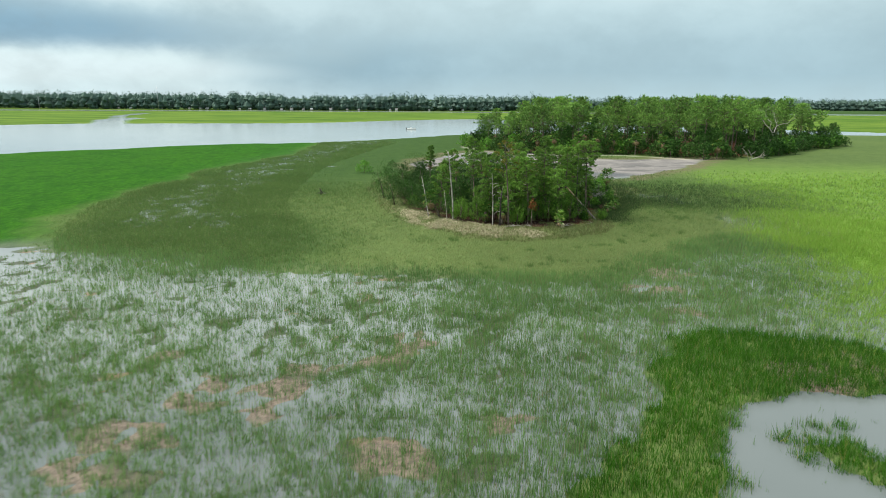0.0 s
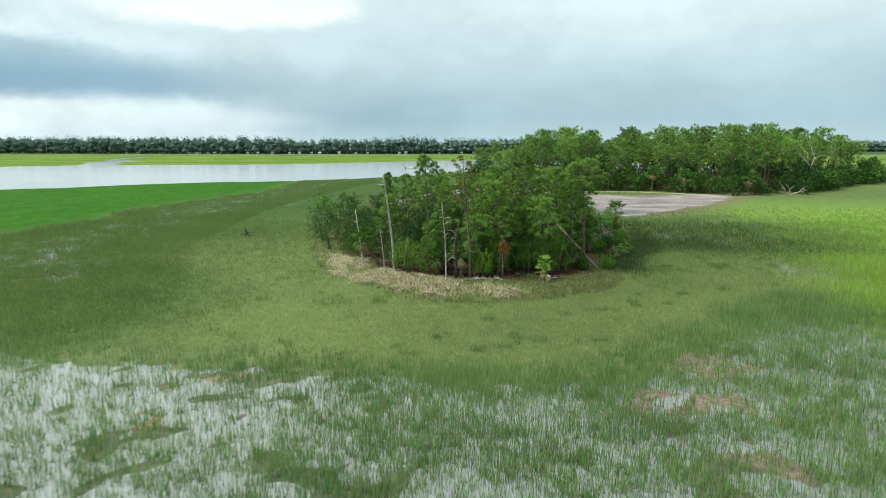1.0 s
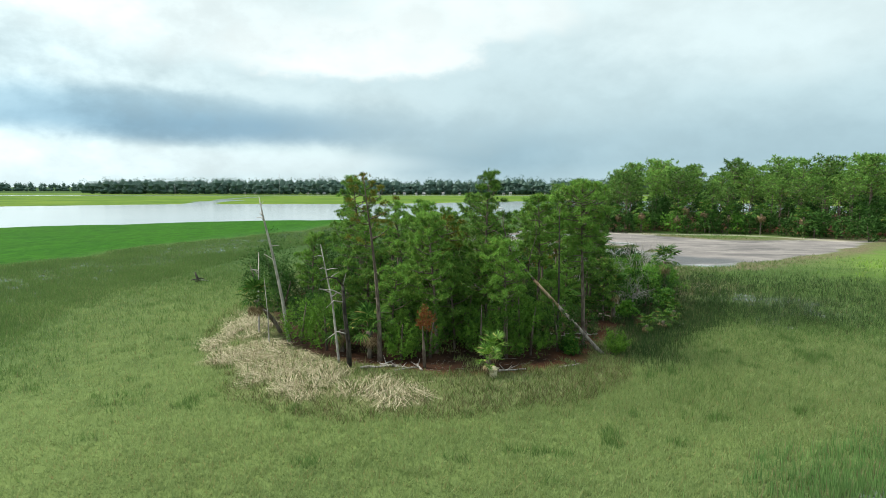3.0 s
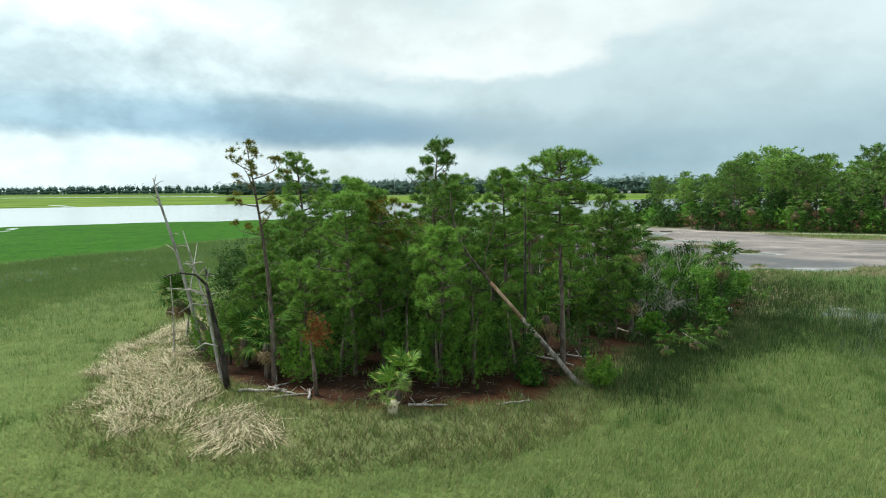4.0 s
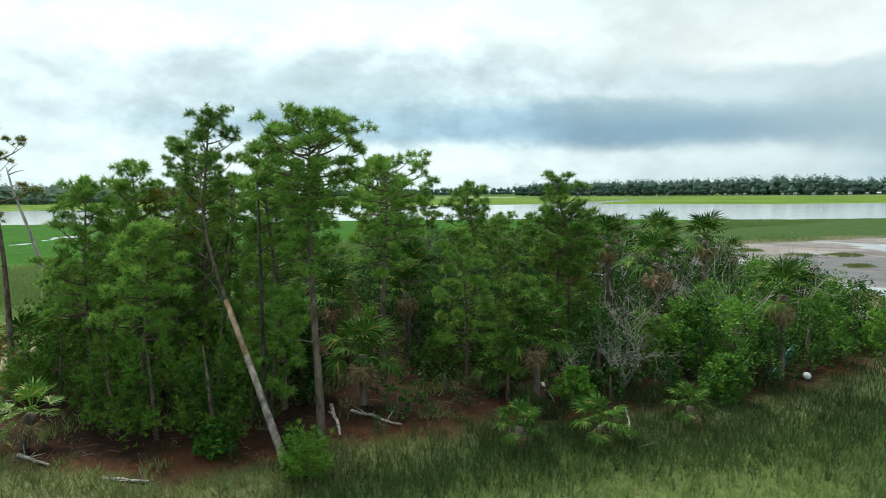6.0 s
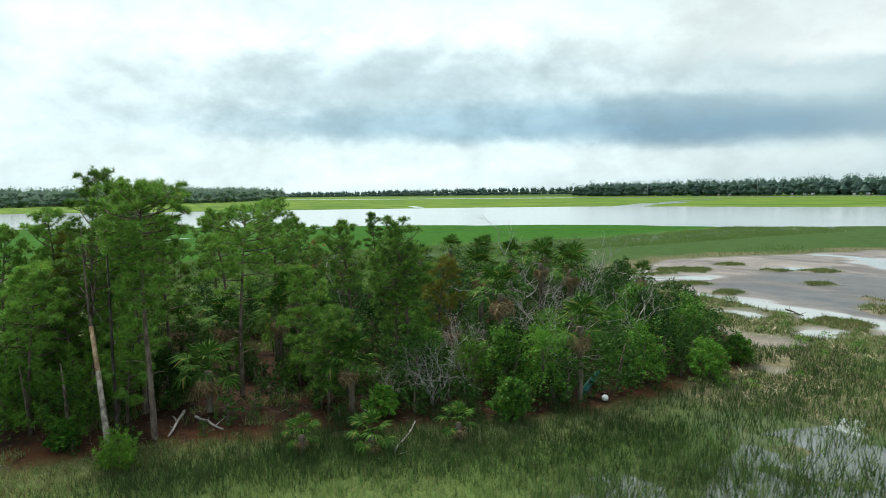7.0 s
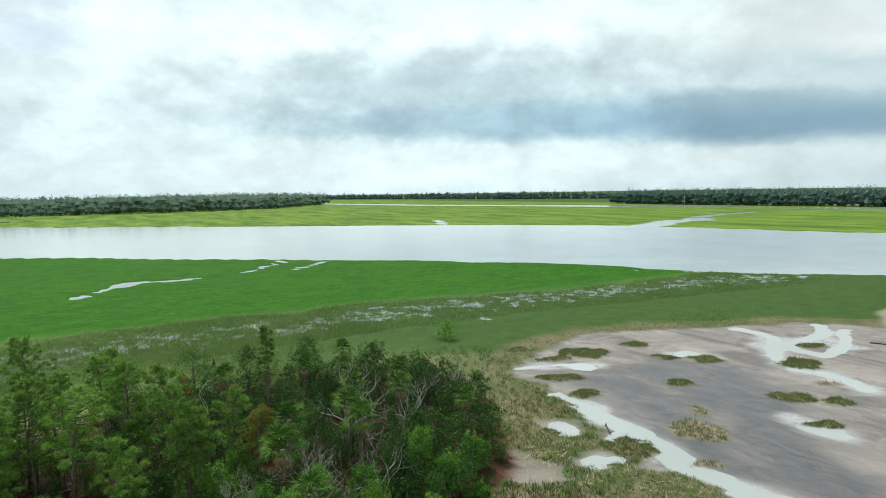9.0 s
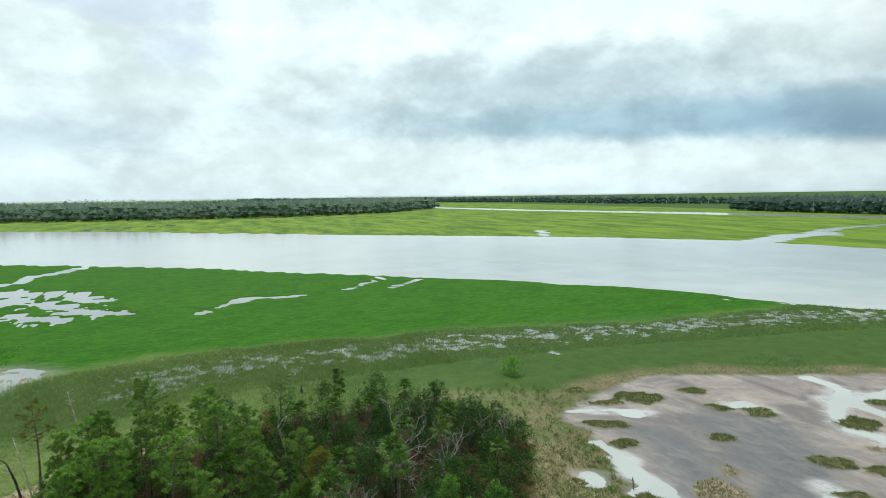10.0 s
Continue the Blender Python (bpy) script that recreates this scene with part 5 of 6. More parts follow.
# ---- the islet's trees ----
PINE_LABEL = "slender green pine on the islet"
PINES = [  # x, y, height, spread, crown_lo, dome, limbs, seed
    (22.5, 93.3, 10.8, 1.75, 0.52, True, 58, 101), (16.1, 91.9, 11.3, 1.75, 0.38, False, 40, 102), (6.3, 95.2, 11.0, 1.9, 0.45, False, 38, 103), (23.3, 105.6, 8.6, 1.8, 0.30, False, 34, 104),
    (19.4, 93.5, 9.9, 1.35, 0.5, False, 26, 105), (10.3, 95.0, 8.8, 1.9, 0.42, False, 32, 106), (19.5, 98.0, 9.3, 1.9, 0.5, True, 34, 107), (14.1, 101.8, 9.6, 1.9, 0.5, False, 34, 108),
    (15.0, 109.9, 6.5, 1.8, 0.2, False, 30, 109), (23.0, 105.0, 6.9, 1.7, 0.3, True, 30, 110), (-0.4, 116.8, 8.3, 0.95, 0.55, False, 18, 111), (13.4, 88.3, 8.6, 1.7, 0.38, False, 34, 112),
    (11.6, 90.6, 9.3, 1.8, 0.35, False, 38, 113), (17.6, 89.0, 7.0, 1.6, 0.42, False, 30, 114), (8.2, 90.6, 7.8, 1.6, 0.25, False, 32, 115), (8.0, 100.8, 9.0, 1.8, 0.5, False, 28, 116),
    (11.3, 105.3, 8.3, 1.7, 0.5, False, 28, 117), (2.8, 101.4, 8.7, 1.7, 0.4, False, 28, 118), (15.0, 95.6, 9.0, 1.8, 0.4, False, 32, 119), (1.4, 97.4, 6.6, 1.6, 0.3, False, 26, 120), (17.9, 105.0, 8.3, 1.6, 0.5, False, 24, 121)]
for px, py, ph, spr, lo, dome, nl, sd in PINES:
    plant("pine_tree", "tall pine with a domed crown over a long bare trunk" if dome else PINE_LABEL, "pine tree",
          pine_tree(sd, ph, spr * (0.92 if dome else 0.8), lo, dome, nl), px, py, group="pines of the islet")
YOUNG_PINES = [(10.4, 88.6, 5.4, 1.2), (12.2, 90.9, 6.4, 1.35), (14.3, 89.6, 5.6, 1.2), (9.0, 90.4, 6.2, 1.3), (16.3, 91.0, 6.0, 1.25), (13.2, 92.9, 6.8, 1.3), (17.8, 93.2, 5.6, 1.2), (10.9, 93.4, 6.6, 1.3), (6.9, 89.3, 4.8, 1.1), (20.2, 92.6, 4.6, 1.0), (21.2, 101.2, 6.4, 1.2), (24.2, 100.6, 4.6, 1.0)]
for k, (px, py, ph, spr) in enumerate(YOUNG_PINES):
    plant("pine_tree", "young pine with branches almost to the ground", "pine tree", pine_tree(160 + k, ph, spr, 0.2, False, 26, dead_low=3), px, py, group="pines of the islet")
plant("pine_tree", "small pine with yellowing needles", "pine tree", pine_tree(131, 5.8, 1.4, 0.25, False, 26, mat=M_NEEDLE_YELLOW), 18.7, 110.6, group="pines of the islet")
plant("pine_tree", "yellow-green young pine among taller ones", "pine tree", pine_tree(132, 8.2, 1.3, 0.5, True, 20, mat=M_NEEDLE_YELLOW), 12.6, 92.4, group="pines of the islet")
plant("dying_pine", "dying pine with a bare top and few yellowing tufts", "pine tree",
      pine_tree(133, 11.1, 1.6, 0.62, False, 11, mat=M_NEEDLE_YELLOW, bark_mat=M_BARK, per_limb=30, tuft=0.19, needles=24, width=0.02, dead_low=9, lean=0.5), 10.4, 86.0)
plant("dead_pine", "dead pine with rusty needles", "pine tree", pine_tree(134, 6.8, 0.9, 0.5, False, 14, mat=M_NEEDLE_RUST, per_limb=3, needles=10), 8.1, 107.2)
plant("dead_pine", "bare dead pine with thin grey twigs", "dead tree", (dead_tree(135, 6.0, 1, 4, 0.07, wide=0.1),), 8.6, 109.0, names=("trunk",))

# snags
SNAGS = [("dead_snag", "tall bleached dead trunk with a few stub branches", M_DEADWOOD, [(3.0, 89.3, 0.3), (2.9, 88.7, 3.3), (2.6, 88.0, 6.6), (2.35, 87.4, 8.9), (2.2, 87.2, 10.1)], 0.13, 8, 0.9),
         ("dead_snag", "short bleached dead trunk leaning over a palm", M_DEADWOOD, [(-0.4, 91.6, 0.2), (-0.9, 92.6, 3.2), (-1.5, 94.0, 6.0)], 0.08, 3, 0.5),
         ("dead_snag", "slim grey dead trunk at the edge of the trees", M_DEADWOOD, [(8.2, 85.0, 0.2), (8.1, 84.3, 4.2), (7.8, 83.4, 7.7)], 0.085, 6, 0.6),
         ("dead_snag", "thin grey dead stem beside a palm", M_DEADWOOD, [(2.2, 88.0, 0.2), (2.0, 88.3, 2.4), (1.7, 88.5, 4.9)], 0.05, 2, 0.3),
         ("dead_snag", "straight dark dead trunk with short stubs", M_DARKWOOD, [(20.8, 92.1, 0.2), (20.85, 92.1, 4.0), (20.8, 92.15, 9.6)], 0.10, 7, 0.45)]
for nm, lab, mt, pts, rad, stubs, reach in SNAGS:
    r = np.random.RandomState(int(pts[0][0] * 10) % 97)
    foot = Vector(pts[0])
    b = Build().tube([Vector(p) - foot for p in [pts[0][:2] + (-0.2,)] + pts], [rad * 1.3] + [rad * (1 - 0.75 * k / (len(pts) - 1)) for k in range(len(pts))], 7)
    ob = thing(nm, lab, "dead tree", Matrix.Translation(foot))
    part("trunk", b.mesh("trunk", mt), ob)
    for k in range(stubs):
        s = r.uniform(0.45, 0.97)
        a = r.uniform(0, 6.28)
        kk = min(int(s * (len(pts) - 1)), len(pts) - 2)
        o = Vector(pts[kk]).lerp(Vector(pts[kk + 1]), s * (len(pts) - 1) - kk) - foot
        e = o + Vector((math.cos(a), math.sin(a), r.uniform(-0.1, 0.7))) * reach * r.uniform(0.5, 1.4)
        part("branch", Build().tube([o, o.lerp(e, 0.5) + Vector((0, 0, 0.05)), e], [0.035, 0.025, 0.01], 4).mesh("branch", mt), ob)

bent = thing("bent_snag", "dark bent dead trunk with bare crooked limbs", "dead tree", Matrix.Translation((9.05, 84.4, 0.15)))
part("trunk", Build().tube([(0, 0, -0.2), (0.05, -0.3, 1.8), (0.0, -0.7, 3.6), (0.1, -1.2, 5.3)], [0.17, 0.13, 0.11, 0.08], 8).mesh("trunk", M_DARKWOOD), bent)
for pts, rad in (([(0.1, -1.2, 5.3), (-0.1, -1.6, 5.75), (-0.35, -2.2, 5.9), (-0.5, -2.9, 5.8)], 0.06), ([(0.05, -1.0, 4.7), (-0.3, -1.7, 5.1), (-0.7, -2.6, 5.3)], 0.045), ([(0.05, -0.9, 4.3), (-0.3, -1.6, 4.5), (-0.5, -2.2, 4.2)], 0.04),
                 ([(0, -0.5, 2.4), (-0.4, -0.9, 2.6), (-0.9, -1.4, 2.2)], 0.05), ([(0.1, -1.2, 5.3), (0.3, -1.2, 6.0)], 0.03)):
    part("branch", Build().tube(pts, [rad * (1 - 0.6 * k / (len(pts) - 1)) for k in range(len(pts))], 5).mesh("branch", M_DARKWOOD if rad > 0.055 else M_DEADWOOD), bent)

lean_t = thing("leaning_dead_pine", "leaning dead pine trunk, partly stripped of its bark", "dead tree", Matrix.Translation((23.55, 91.45, 0.1)))
part("trunk", Build().tube([(0.35, -0.02, -0.2), (-0.3, 0, 0.5), (-1.5, 0.02, 1.8), (-2.7, 0.05, 3.05)], [0.19, 0.13, 0.115, 0.105], 9).mesh("trunk", M_GREYBARK), lean_t)
part("stripped_length", Build().tube([(-2.66, 0.05, 3.0), (-3.5, 0.05, 3.9), (-4.3, 0.05, 4.75)], [0.107, 0.098, 0.09], 9).mesh("stripped_length", M_BAREWOOD), lean_t, "orange-brown trunk wood where bark is gone")
part("upper_trunk", Build().tube([(-4.26, 0.05, 4.7), (-5.4, 0.08, 6.0), (-6.0, 0.1, 6.9), (-6.35, 0.1, 8.3), (-6.4, 0.1, 9.2)], [0.088, 0.06, 0.05, 0.035, 0.015], 7).mesh("upper_trunk", M_BARK), lean_t)
for k, pts in enumerate(([(-4.7, 0.05, 5.2), (-4.6, 0.3, 6.2), (-4.2, 0.4, 7.6), (-4.3, 0.5, 8.8)], [(-5.4, 0.08, 6.0), (-6.3, -0.1, 6.3), (-7.0, -0.3, 6.2)], [(-5.2, 0.08, 5.8), (-6.0, -0.2, 5.2), (-6.6, -0.4, 5.0)], [(-6.1, 0.1, 7.3), (-6.9, 0.3, 7.9), (-7.4, 0.3, 8.0)])):
    part("branch", Build().tube(pts, [0.04, 0.03, 0.02, 0.01][:len(pts)], 5).mesh("branch", M_BARK), lean_t)
r = np.random.RandomState(12)
for k in range(7):
    a = r.uniform(0, 6.28)
    part("root", Build().tube([(0.3, 0, -0.05), (0.3 + 0.35 * math.cos(a), 0.35 * math.sin(a), 0.18 * r.uniform(0, 1)), (0.3 + 0.75 * math.cos(a), 0.7 * math.sin(a), -0.1)], [0.07, 0.05, 0.02], 5).mesh("root", M_DARKWOOD), lean_t)

# palms
PALMS = [(20.3, 112.8, 5.0, 1.0), (24.3, 111.1, 4.5, 1.15), (20.5, 117.8, 5.2, 1.0), (7.1, 114.6, 5.5, 0.95), (2.3, 119.9, 3.8, 0.9), (14.2, 120.6, 4.8, 1.0), (19.4, 129.8, 3.0, 0.8), (30.2, 111.1, 3.6, 1.0), (11.1, 127.1, 4.5, 1.0),
         (15.9, 102.4, 4.0, 1.1), (14.2, 98.8, 3.6, 1.1), (17.5, 100.8, 3.4, 1.0), (23.5, 117.5, 5.1, 1.0), (9.6, 86.5, 2.3, 1.0), (11.2, 97.0, 3.0, 1.0), (21.0, 96.0, 2.6, 1.0), (4.1, 111.1, 4.5, 0.9), (9.2, 121.8, 4.9, 0.95), (25.0, 101.4, 2.3, 0.95), (7.4, 87.6, 2.0, 0.9), (16.9, 124.2, 4.6, 0.9), (-0.5, 125.4, 4.2, 0.9)]
for k, (px, py, ph, sc) in enumerate(PALMS):
    palm(px, py, ph + (0.9 if py > 100 else 0.2), 200 + k, scale=sc * 1.22)
palm(1.1, 92.0, 3.3, 230, fronds=22, dead=10, scale=1.15, lean=(-1.2, -1.4), label="leaning cabbage palm at the shore with a full crown")
for k, (px, py, sc, ln) in enumerate([(17.0, 85.5, 0.78, (0.3, 0.25)), (17.2, 84.7, 0.72, (-0.1, 0)), (28.7, 100.4, 0.9, (0, 0)), (27.2, 98.0, 0.7, (0, 0)), (30.0, 103.9, 0.75, (0, 0)), (23.2, 101.1, 0.8, (0, 0))]):
    palm(px, py, 1.25 if k else 1.7, 240 + k, fronds=11, dead=4, scale=sc, lean=ln, name="palmetto", label="low palmetto with fan fronds and dead leaf stubs", group="palmettos at the shore")

pale_stump = thing("palm_stump", "pale bleached palm stump with frayed fibres on the shore", "stump", pose(17.45, 84.25, ground_at(17.45, 84.25)))
part("trunk", Build().tube([(0, 0, -0.15), (0.02, 0, 0.2), (0.05, 0.02, 0.5), (0.06, 0.02, 0.62)], [0.20, 0.22, 0.19, 0.10], 9).mesh("trunk", M_STRAW), pale_stump)
for k in range(9):
    a = k * 0.7
    part("leaf_stub", Build().tube([(0.16 * math.cos(a), 0.16 * math.sin(a), 0.25), (0.26 * math.cos(a), 0.26 * math.sin(a), 0.5), (0.36 * math.cos(a), 0.36 * math.sin(a), 0.55 - 0.05 * (k % 3))], [0.035, 0.028, 0.01], 4).mesh("leaf_stub", M_STRAW), pale_stump)

# cedars, shrubs, oaks
CEDARS = [(13.2, 87.2, 3.5, 1.25), (16.2, 88.3, 3.8, 1.3), (19.2, 89.0, 3.7, 1.45), (20.9, 90.3, 3.8, 1.2), (17.8, 88.2, 3.2, 1.15), (11.6, 86.4, 2.6, 0.9), (6.4, 87.6, 3.4, 1.3), (4.0, 89.0, 3.2, 1.3), (24.6, 91.6, 1.1, 0.55), (15.0, 90.4, 4.6, 1.3), (12.6, 89.0, 4.2, 1.2), (18.3, 91.4, 4.4, 1.3)]
for k, (px, py, ph, w) in enumerate(CEDARS):
    plant("cedar", "dense green red cedar with upright sprays", "cedar", cedar_mesh(300 + k, ph, w * 1.05, int(52 + 18 * ph * w / 4)), px, py, 0, "cedars of the islet", names=("trunk", "foliage"))
SHRUBS = [(28.7, 110.1, 3.4, 2.0), (30.3, 115.6, 3.2, 1.7), (26.1, 102.4, 1.3, 0.9), (31.8, 119.4, 2.0, 1.3), (27.9, 116.0, 3.6, 1.8), (23.8, 106.3, 2.8, 1.5), (26.9, 108.9, 3.2, 1.6), (29.7, 107.1, 1.8, 1.1), (21.5, 107.1, 3.0, 1.5),
          (31.0, 123.6, 1.5, 1.2), (28.4, 122.6, 3.2, 1.8), (25.8, 126.3, 2.8, 1.7), (24.5, 122.0, 3.8, 1.8), (21.6, 90.0, 1.1, 0.7), (18.9, 109.2, 3.2, 1.6), (26.0, 112.9, 3.6, 1.7), (-16.0, 148.9, 2.8, 2.2)]
for k, (px, py, ph, w) in enumerate(SHRUBS):
    bush("shrub", "bright green leafy shrub on the islet shore", "shrub", px, py, ph, w, 330 + k, M_SHRUB, group="shrubs of the islet", size=0.17, clumps=48, per=62)
OAKS = [(-8.3, 110.2, 5.9, 3.2), (-6.0, 102.9, 4.9, 2.6), (-1.0, 96.6, 4.2, 2.2), (11.7, 129.5, 5.5, 2.6), (2.8, 126.5, 4.9, 2.4), (12.6, 135.4, 3.4, 2.2), (7.8, 106.6, 5.3, 2.0), (-2.6, 121.5, 4.9, 2.6), (5.8, 121.5, 4.7, 2.2), (21.5, 123.4, 4.5, 2.0), (9.1, 116.2, 4.9, 2.2), (17.4, 115.7, 5.1, 2.2),
        (0.7, 110.9, 5.1, 2.6), (-5.1, 115.6, 5.3, 2.6), (5.7, 131.9, 4.5, 2.3), (-2.3, 130.3, 4.5, 2.3), (16.7, 130.3, 4.2, 2.0), (-7.7, 123.5, 4.9, 2.5), (12.0, 111.6, 4.7, 1.9), (5.0, 103.6, 3.8, 1.8), (18.6, 94.6, 2.6, 1.5), (14.2, 92.8, 2.8, 1.6), (20.4, 103.2, 3.2, 1.6), (9.0, 93.0, 3.0, 1.6), (27.6, 119.0, 4.2, 1.8)]
for k, (px, py, ph, w) in enumerate(OAKS):
    bush("live_oak", "dark green wind-shaped live oak thicket", "oak tree", px, py, ph, w, 360 + k, M_OAK, group="oaks of the islet", size=0.19, clumps=46, per=58, low=0.1)
r = np.random.RandomState(31)
LOW_SCRUB = [shrub_mesh(400 + k, 1.0, 1.5, 18, 18, 0.17, (M_SCRUB, M_SHRUB, M_SCRUB)[k], low=0.02) for k in range(3)]
scrub_spots = []
for tries in range(5000):
    x, y = r.uniform(-12, 42), r.uniform(116, 150)
    xa, ya = np.array([x]), np.array([y])
    e, pn = float(inside(xa, ya, ISLET)[0]), float(inside(xa, ya, PAN)[0])
    so = float(inside(xa, ya, SOIL)[0])
    shore = float(inside(xa, ya, SCRUB_SHORE)[0])
    if shore > 0.6 and so < 1.5 and min(math.hypot((x - a) / (c + 0.6), (y - b) / (d + 0.6)) for a, b, c, d in PAN_POOLS) > 1:
        pass
    elif not (-2.5 < e and so < 1.0 and pn < -0.8) and not (-3 < pn < -0.7 and 24 < x < 35 and y < 144):
        continue
    if min([math.hypot(x - a, y - b) for a, b in scrub_spots] + [9]) < 1.25:
        continue
    scrub_spots.append((x, y))
for k, (x, y) in enumerate(scrub_spots[:210]):
    plant("salt_scrub", "low grey-green scrub at the edge of the mud pan", "shrub", LOW_SCRUB[k % 3], x, y, r.uniform(0, 360), "scrub along the pan", scale=r.uniform(0.28, 0.66), names=("trunk", "foliage"))
bush("rusty_shrub", "thin shrub with a tuft of dead orange needles", "shrub", 13.4, 85.0, 3.4, 0.55, 420, M_NEEDLE_RUST, feathered=True, clumps=9, per=40, low=0.74)

# thicket under the trees
r = np.random.RandomState(77)
THICKET = [shrub_mesh(470 + k, 2.4, 1.5, 34, 34, 0.175, (M_OAK, M_OAK, M_OAK, M_CEDAR)[k], feathered=k == 3) for k in range(4)]
spots = []
for tries in range(4000):
    x, y = r.uniform(-9, 33), r.uniform(86, 140)
    e = float(inside(np.array([x]), np.array([y]), SOIL)[0])
    gap_area = math.hypot((x - 22) / 4.6, (y - 96) / 6.0) < 1 or (y < 93 and x > 8) or (y < 97 and e < 2.6) or (x + y * 0.0 > 17 and y < 91) or (math.hypot(x - 24, y - 103) < 2.0)
    if e < 1.2 or gap_area or min([math.hypot(x - a, y - b) for a, b in spots] + [9]) < 2.0:
        continue
    spots.append((x, y))
for k, (x, y) in enumerate(spots[:175]):
    kind = int(r.randint(4)) if y < 112 else int(r.randint(3))
    plant("understory_shrub", "green undergrowth bush beneath the islet's trees", "shrub", THICKET[kind], x, y, r.uniform(0, 360), "undergrowth of the islet", scale=r.uniform(0.6, 1.25) * (1.05 if y > 104 else 0.9), names=("trunk", "foliage"))

FERN = [shrub_mesh(490 + k, 1.2, 0.8, 14, 18, 0.17, M_OAK, low=0.0) for k in range(3)]
low_spots = []
for tries in range(3000):
    x, y = r.uniform(8, 33), r.uniform(83, 122)
    e = float(inside(np.array([x]), np.array([y]), SOIL)[0])
    if e < 0.9 or math.hypot((x - 21.5) / 1.8, (y - 94.5) / 2.4) < 1 or (y < 92 and x < 22) or x < 12 + max(0, (y - 92) * 0.4) or min([math.hypot(x - a, y - b) for a, b in low_spots] + [9]) < 1.05:
        continue
    low_spots.append((x, y))
for k, (x, y) in enumerate(low_spots[:185]):
    plant("low_bush", "low green bush on the needle-covered ground", "shrub", FERN[k % 3], x, y, r.uniform(0, 360), "low bushes of the islet", scale=r.uniform(0.45, 1.05), names=("trunk", "foliage"))

DEAD = [(15.6, 118.8, 7.2, 3, 4, 0.10), (18.6, 123.6, 6.4, 3, 4, 0.09), (10.5, 134.7, 3.8, 2, 3, 0.07), (26.5, 104.9, 3.2, 8, 4, 0.035), (27.0, 112.7, 5.5, 7, 4, 0.045), (29.0, 117.0, 5.0, 2, 4, 0.05), (25.1, 107.9, 4.0, 5, 4, 0.045), (22.4, 114.0, 3.6, 2, 3, 0.06), (21.6, 110.2, 3.0, 3, 3, 0.05), (28.2, 112.2, 2.5, 4, 3, 0.045),
        (6.1, 124.1, 4.9, 3, 4, 0.05), (25.4, 103.3, 1.9, 6, 4, 0.03), (11.2, 131.8, 4.5, 3, 3, 0.05), (15.4, 93.6, 8.0, 1, 4, 0.07), (20.0, 120.5, 3.8, 3, 4, 0.05)]
for k, (px, py, ph, st, dp, rd) in enumerate(DEAD):
    plant("dead_tree" if ph > 3 else "dead_shrub", "bleached bare dead tree with forking branches" if ph > 3 else "grey leafless shrub with a haze of twigs", "dead tree" if ph > 3 else "shrub",
          (dead_tree(440 + k, ph, st, dp, rd),), px, py, names=("trunk",))

# logs and drift
def log(x, y, ln, turn, rad, label, mat, rise=0.0, twigs=3, seed=1):
    r = np.random.RandomState(seed)
    ob = thing("log", label, "log", pose(x, y, ground_at(x, y) + rad * 0.6, 0, -rise, turn), "fallen logs")
    part("trunk", Build().tube([(ln * (k / 5 - 0.5) if rise == 0 else ln * k / 5, r.normal() * 0.04 * ln * 0.3, r.normal() * 0.02) for k in range(6)], [rad * (1 - 0.1 * k) for k in range(6)], 7).mesh("trunk", mat), ob)
    for k in range(twigs):
        o = Vector((ln * r.uniform(-0.3, 0.4), 0, 0))
        part("branch", Build().tube([o, o + Vector((r.normal() * 0.2, r.normal() * 0.35, r.uniform(0.1, 0.4)))], [rad * 0.35, rad * 0.12], 5).mesh("branch", mat), ob)
    return ob


LOGS = [(29.5, 101.0, 2.6, 128, 0.05, 9, "pale dead limb propped against the bushes"), (10.8, 84.6, 2.2, 20, 0.09, 0, "weathered driftwood log on the shore"), (11.6, 84.9, 1.8, -15, 0.07, 0, "weathered driftwood log on the shore"), (12.4, 84.5, 1.5, 40, 0.06, 0, "weathered driftwood log on the shore"),
        (11.0, 85.3, 1.6, 75, 0.06, 0, "weathered driftwood log on the shore"), (21.6, 94.4, 3.0, -25, 0.08, 0, "fallen grey log between the pines"), (22.4, 95.6, 2.4, 15, 0.07, 0, "fallen grey log between the pines"), (24.8, 102.3, 2.2, -40, 0.07, 0, "fallen grey log between the pines"), (20.8, 105.7, 2.6, 30, 0.08, 0, "fallen grey log between the pines"),
        (25.0, 142.5, 2.6, -35, 0.08, 0, "dark drift log at the mud edge"), (18.4, 85.6, 1.6, 22, 0.07, 0, "grey drift log at the shore"), (21.6, 87.4, 1.5, 40, 0.06, 0, "grey drift log at the shore"), (22.2, 199.7, 2.4, 20, 0.14, 0, "dark drift log at the mud edge"), (13.0, 85.0, 1.4, 120, 0.07, 0, "weathered driftwood log on the shore")]
for k, (px, py, ln, tn, rd, ri, lab) in enumerate(LOGS):
    log(px, py, ln, tn, rd, lab, M_DARKWOOD if "dark" in lab else M_DEADWOOD, ri, 3, 500 + k)
stump = thing("drift_stump", "dark driftwood stump with broken roots out in the marsh", "stump", pose(-19.97, 114.5, 0.05, 0, 0, 20))
part("trunk", Build().tube([(0, 0, -0.1), (0.1, 0, 0.5), (-0.15, 0.05, 1.2)], [0.22, 0.16, 0.06], 7).mesh("trunk", M_DARKWOOD), stump)
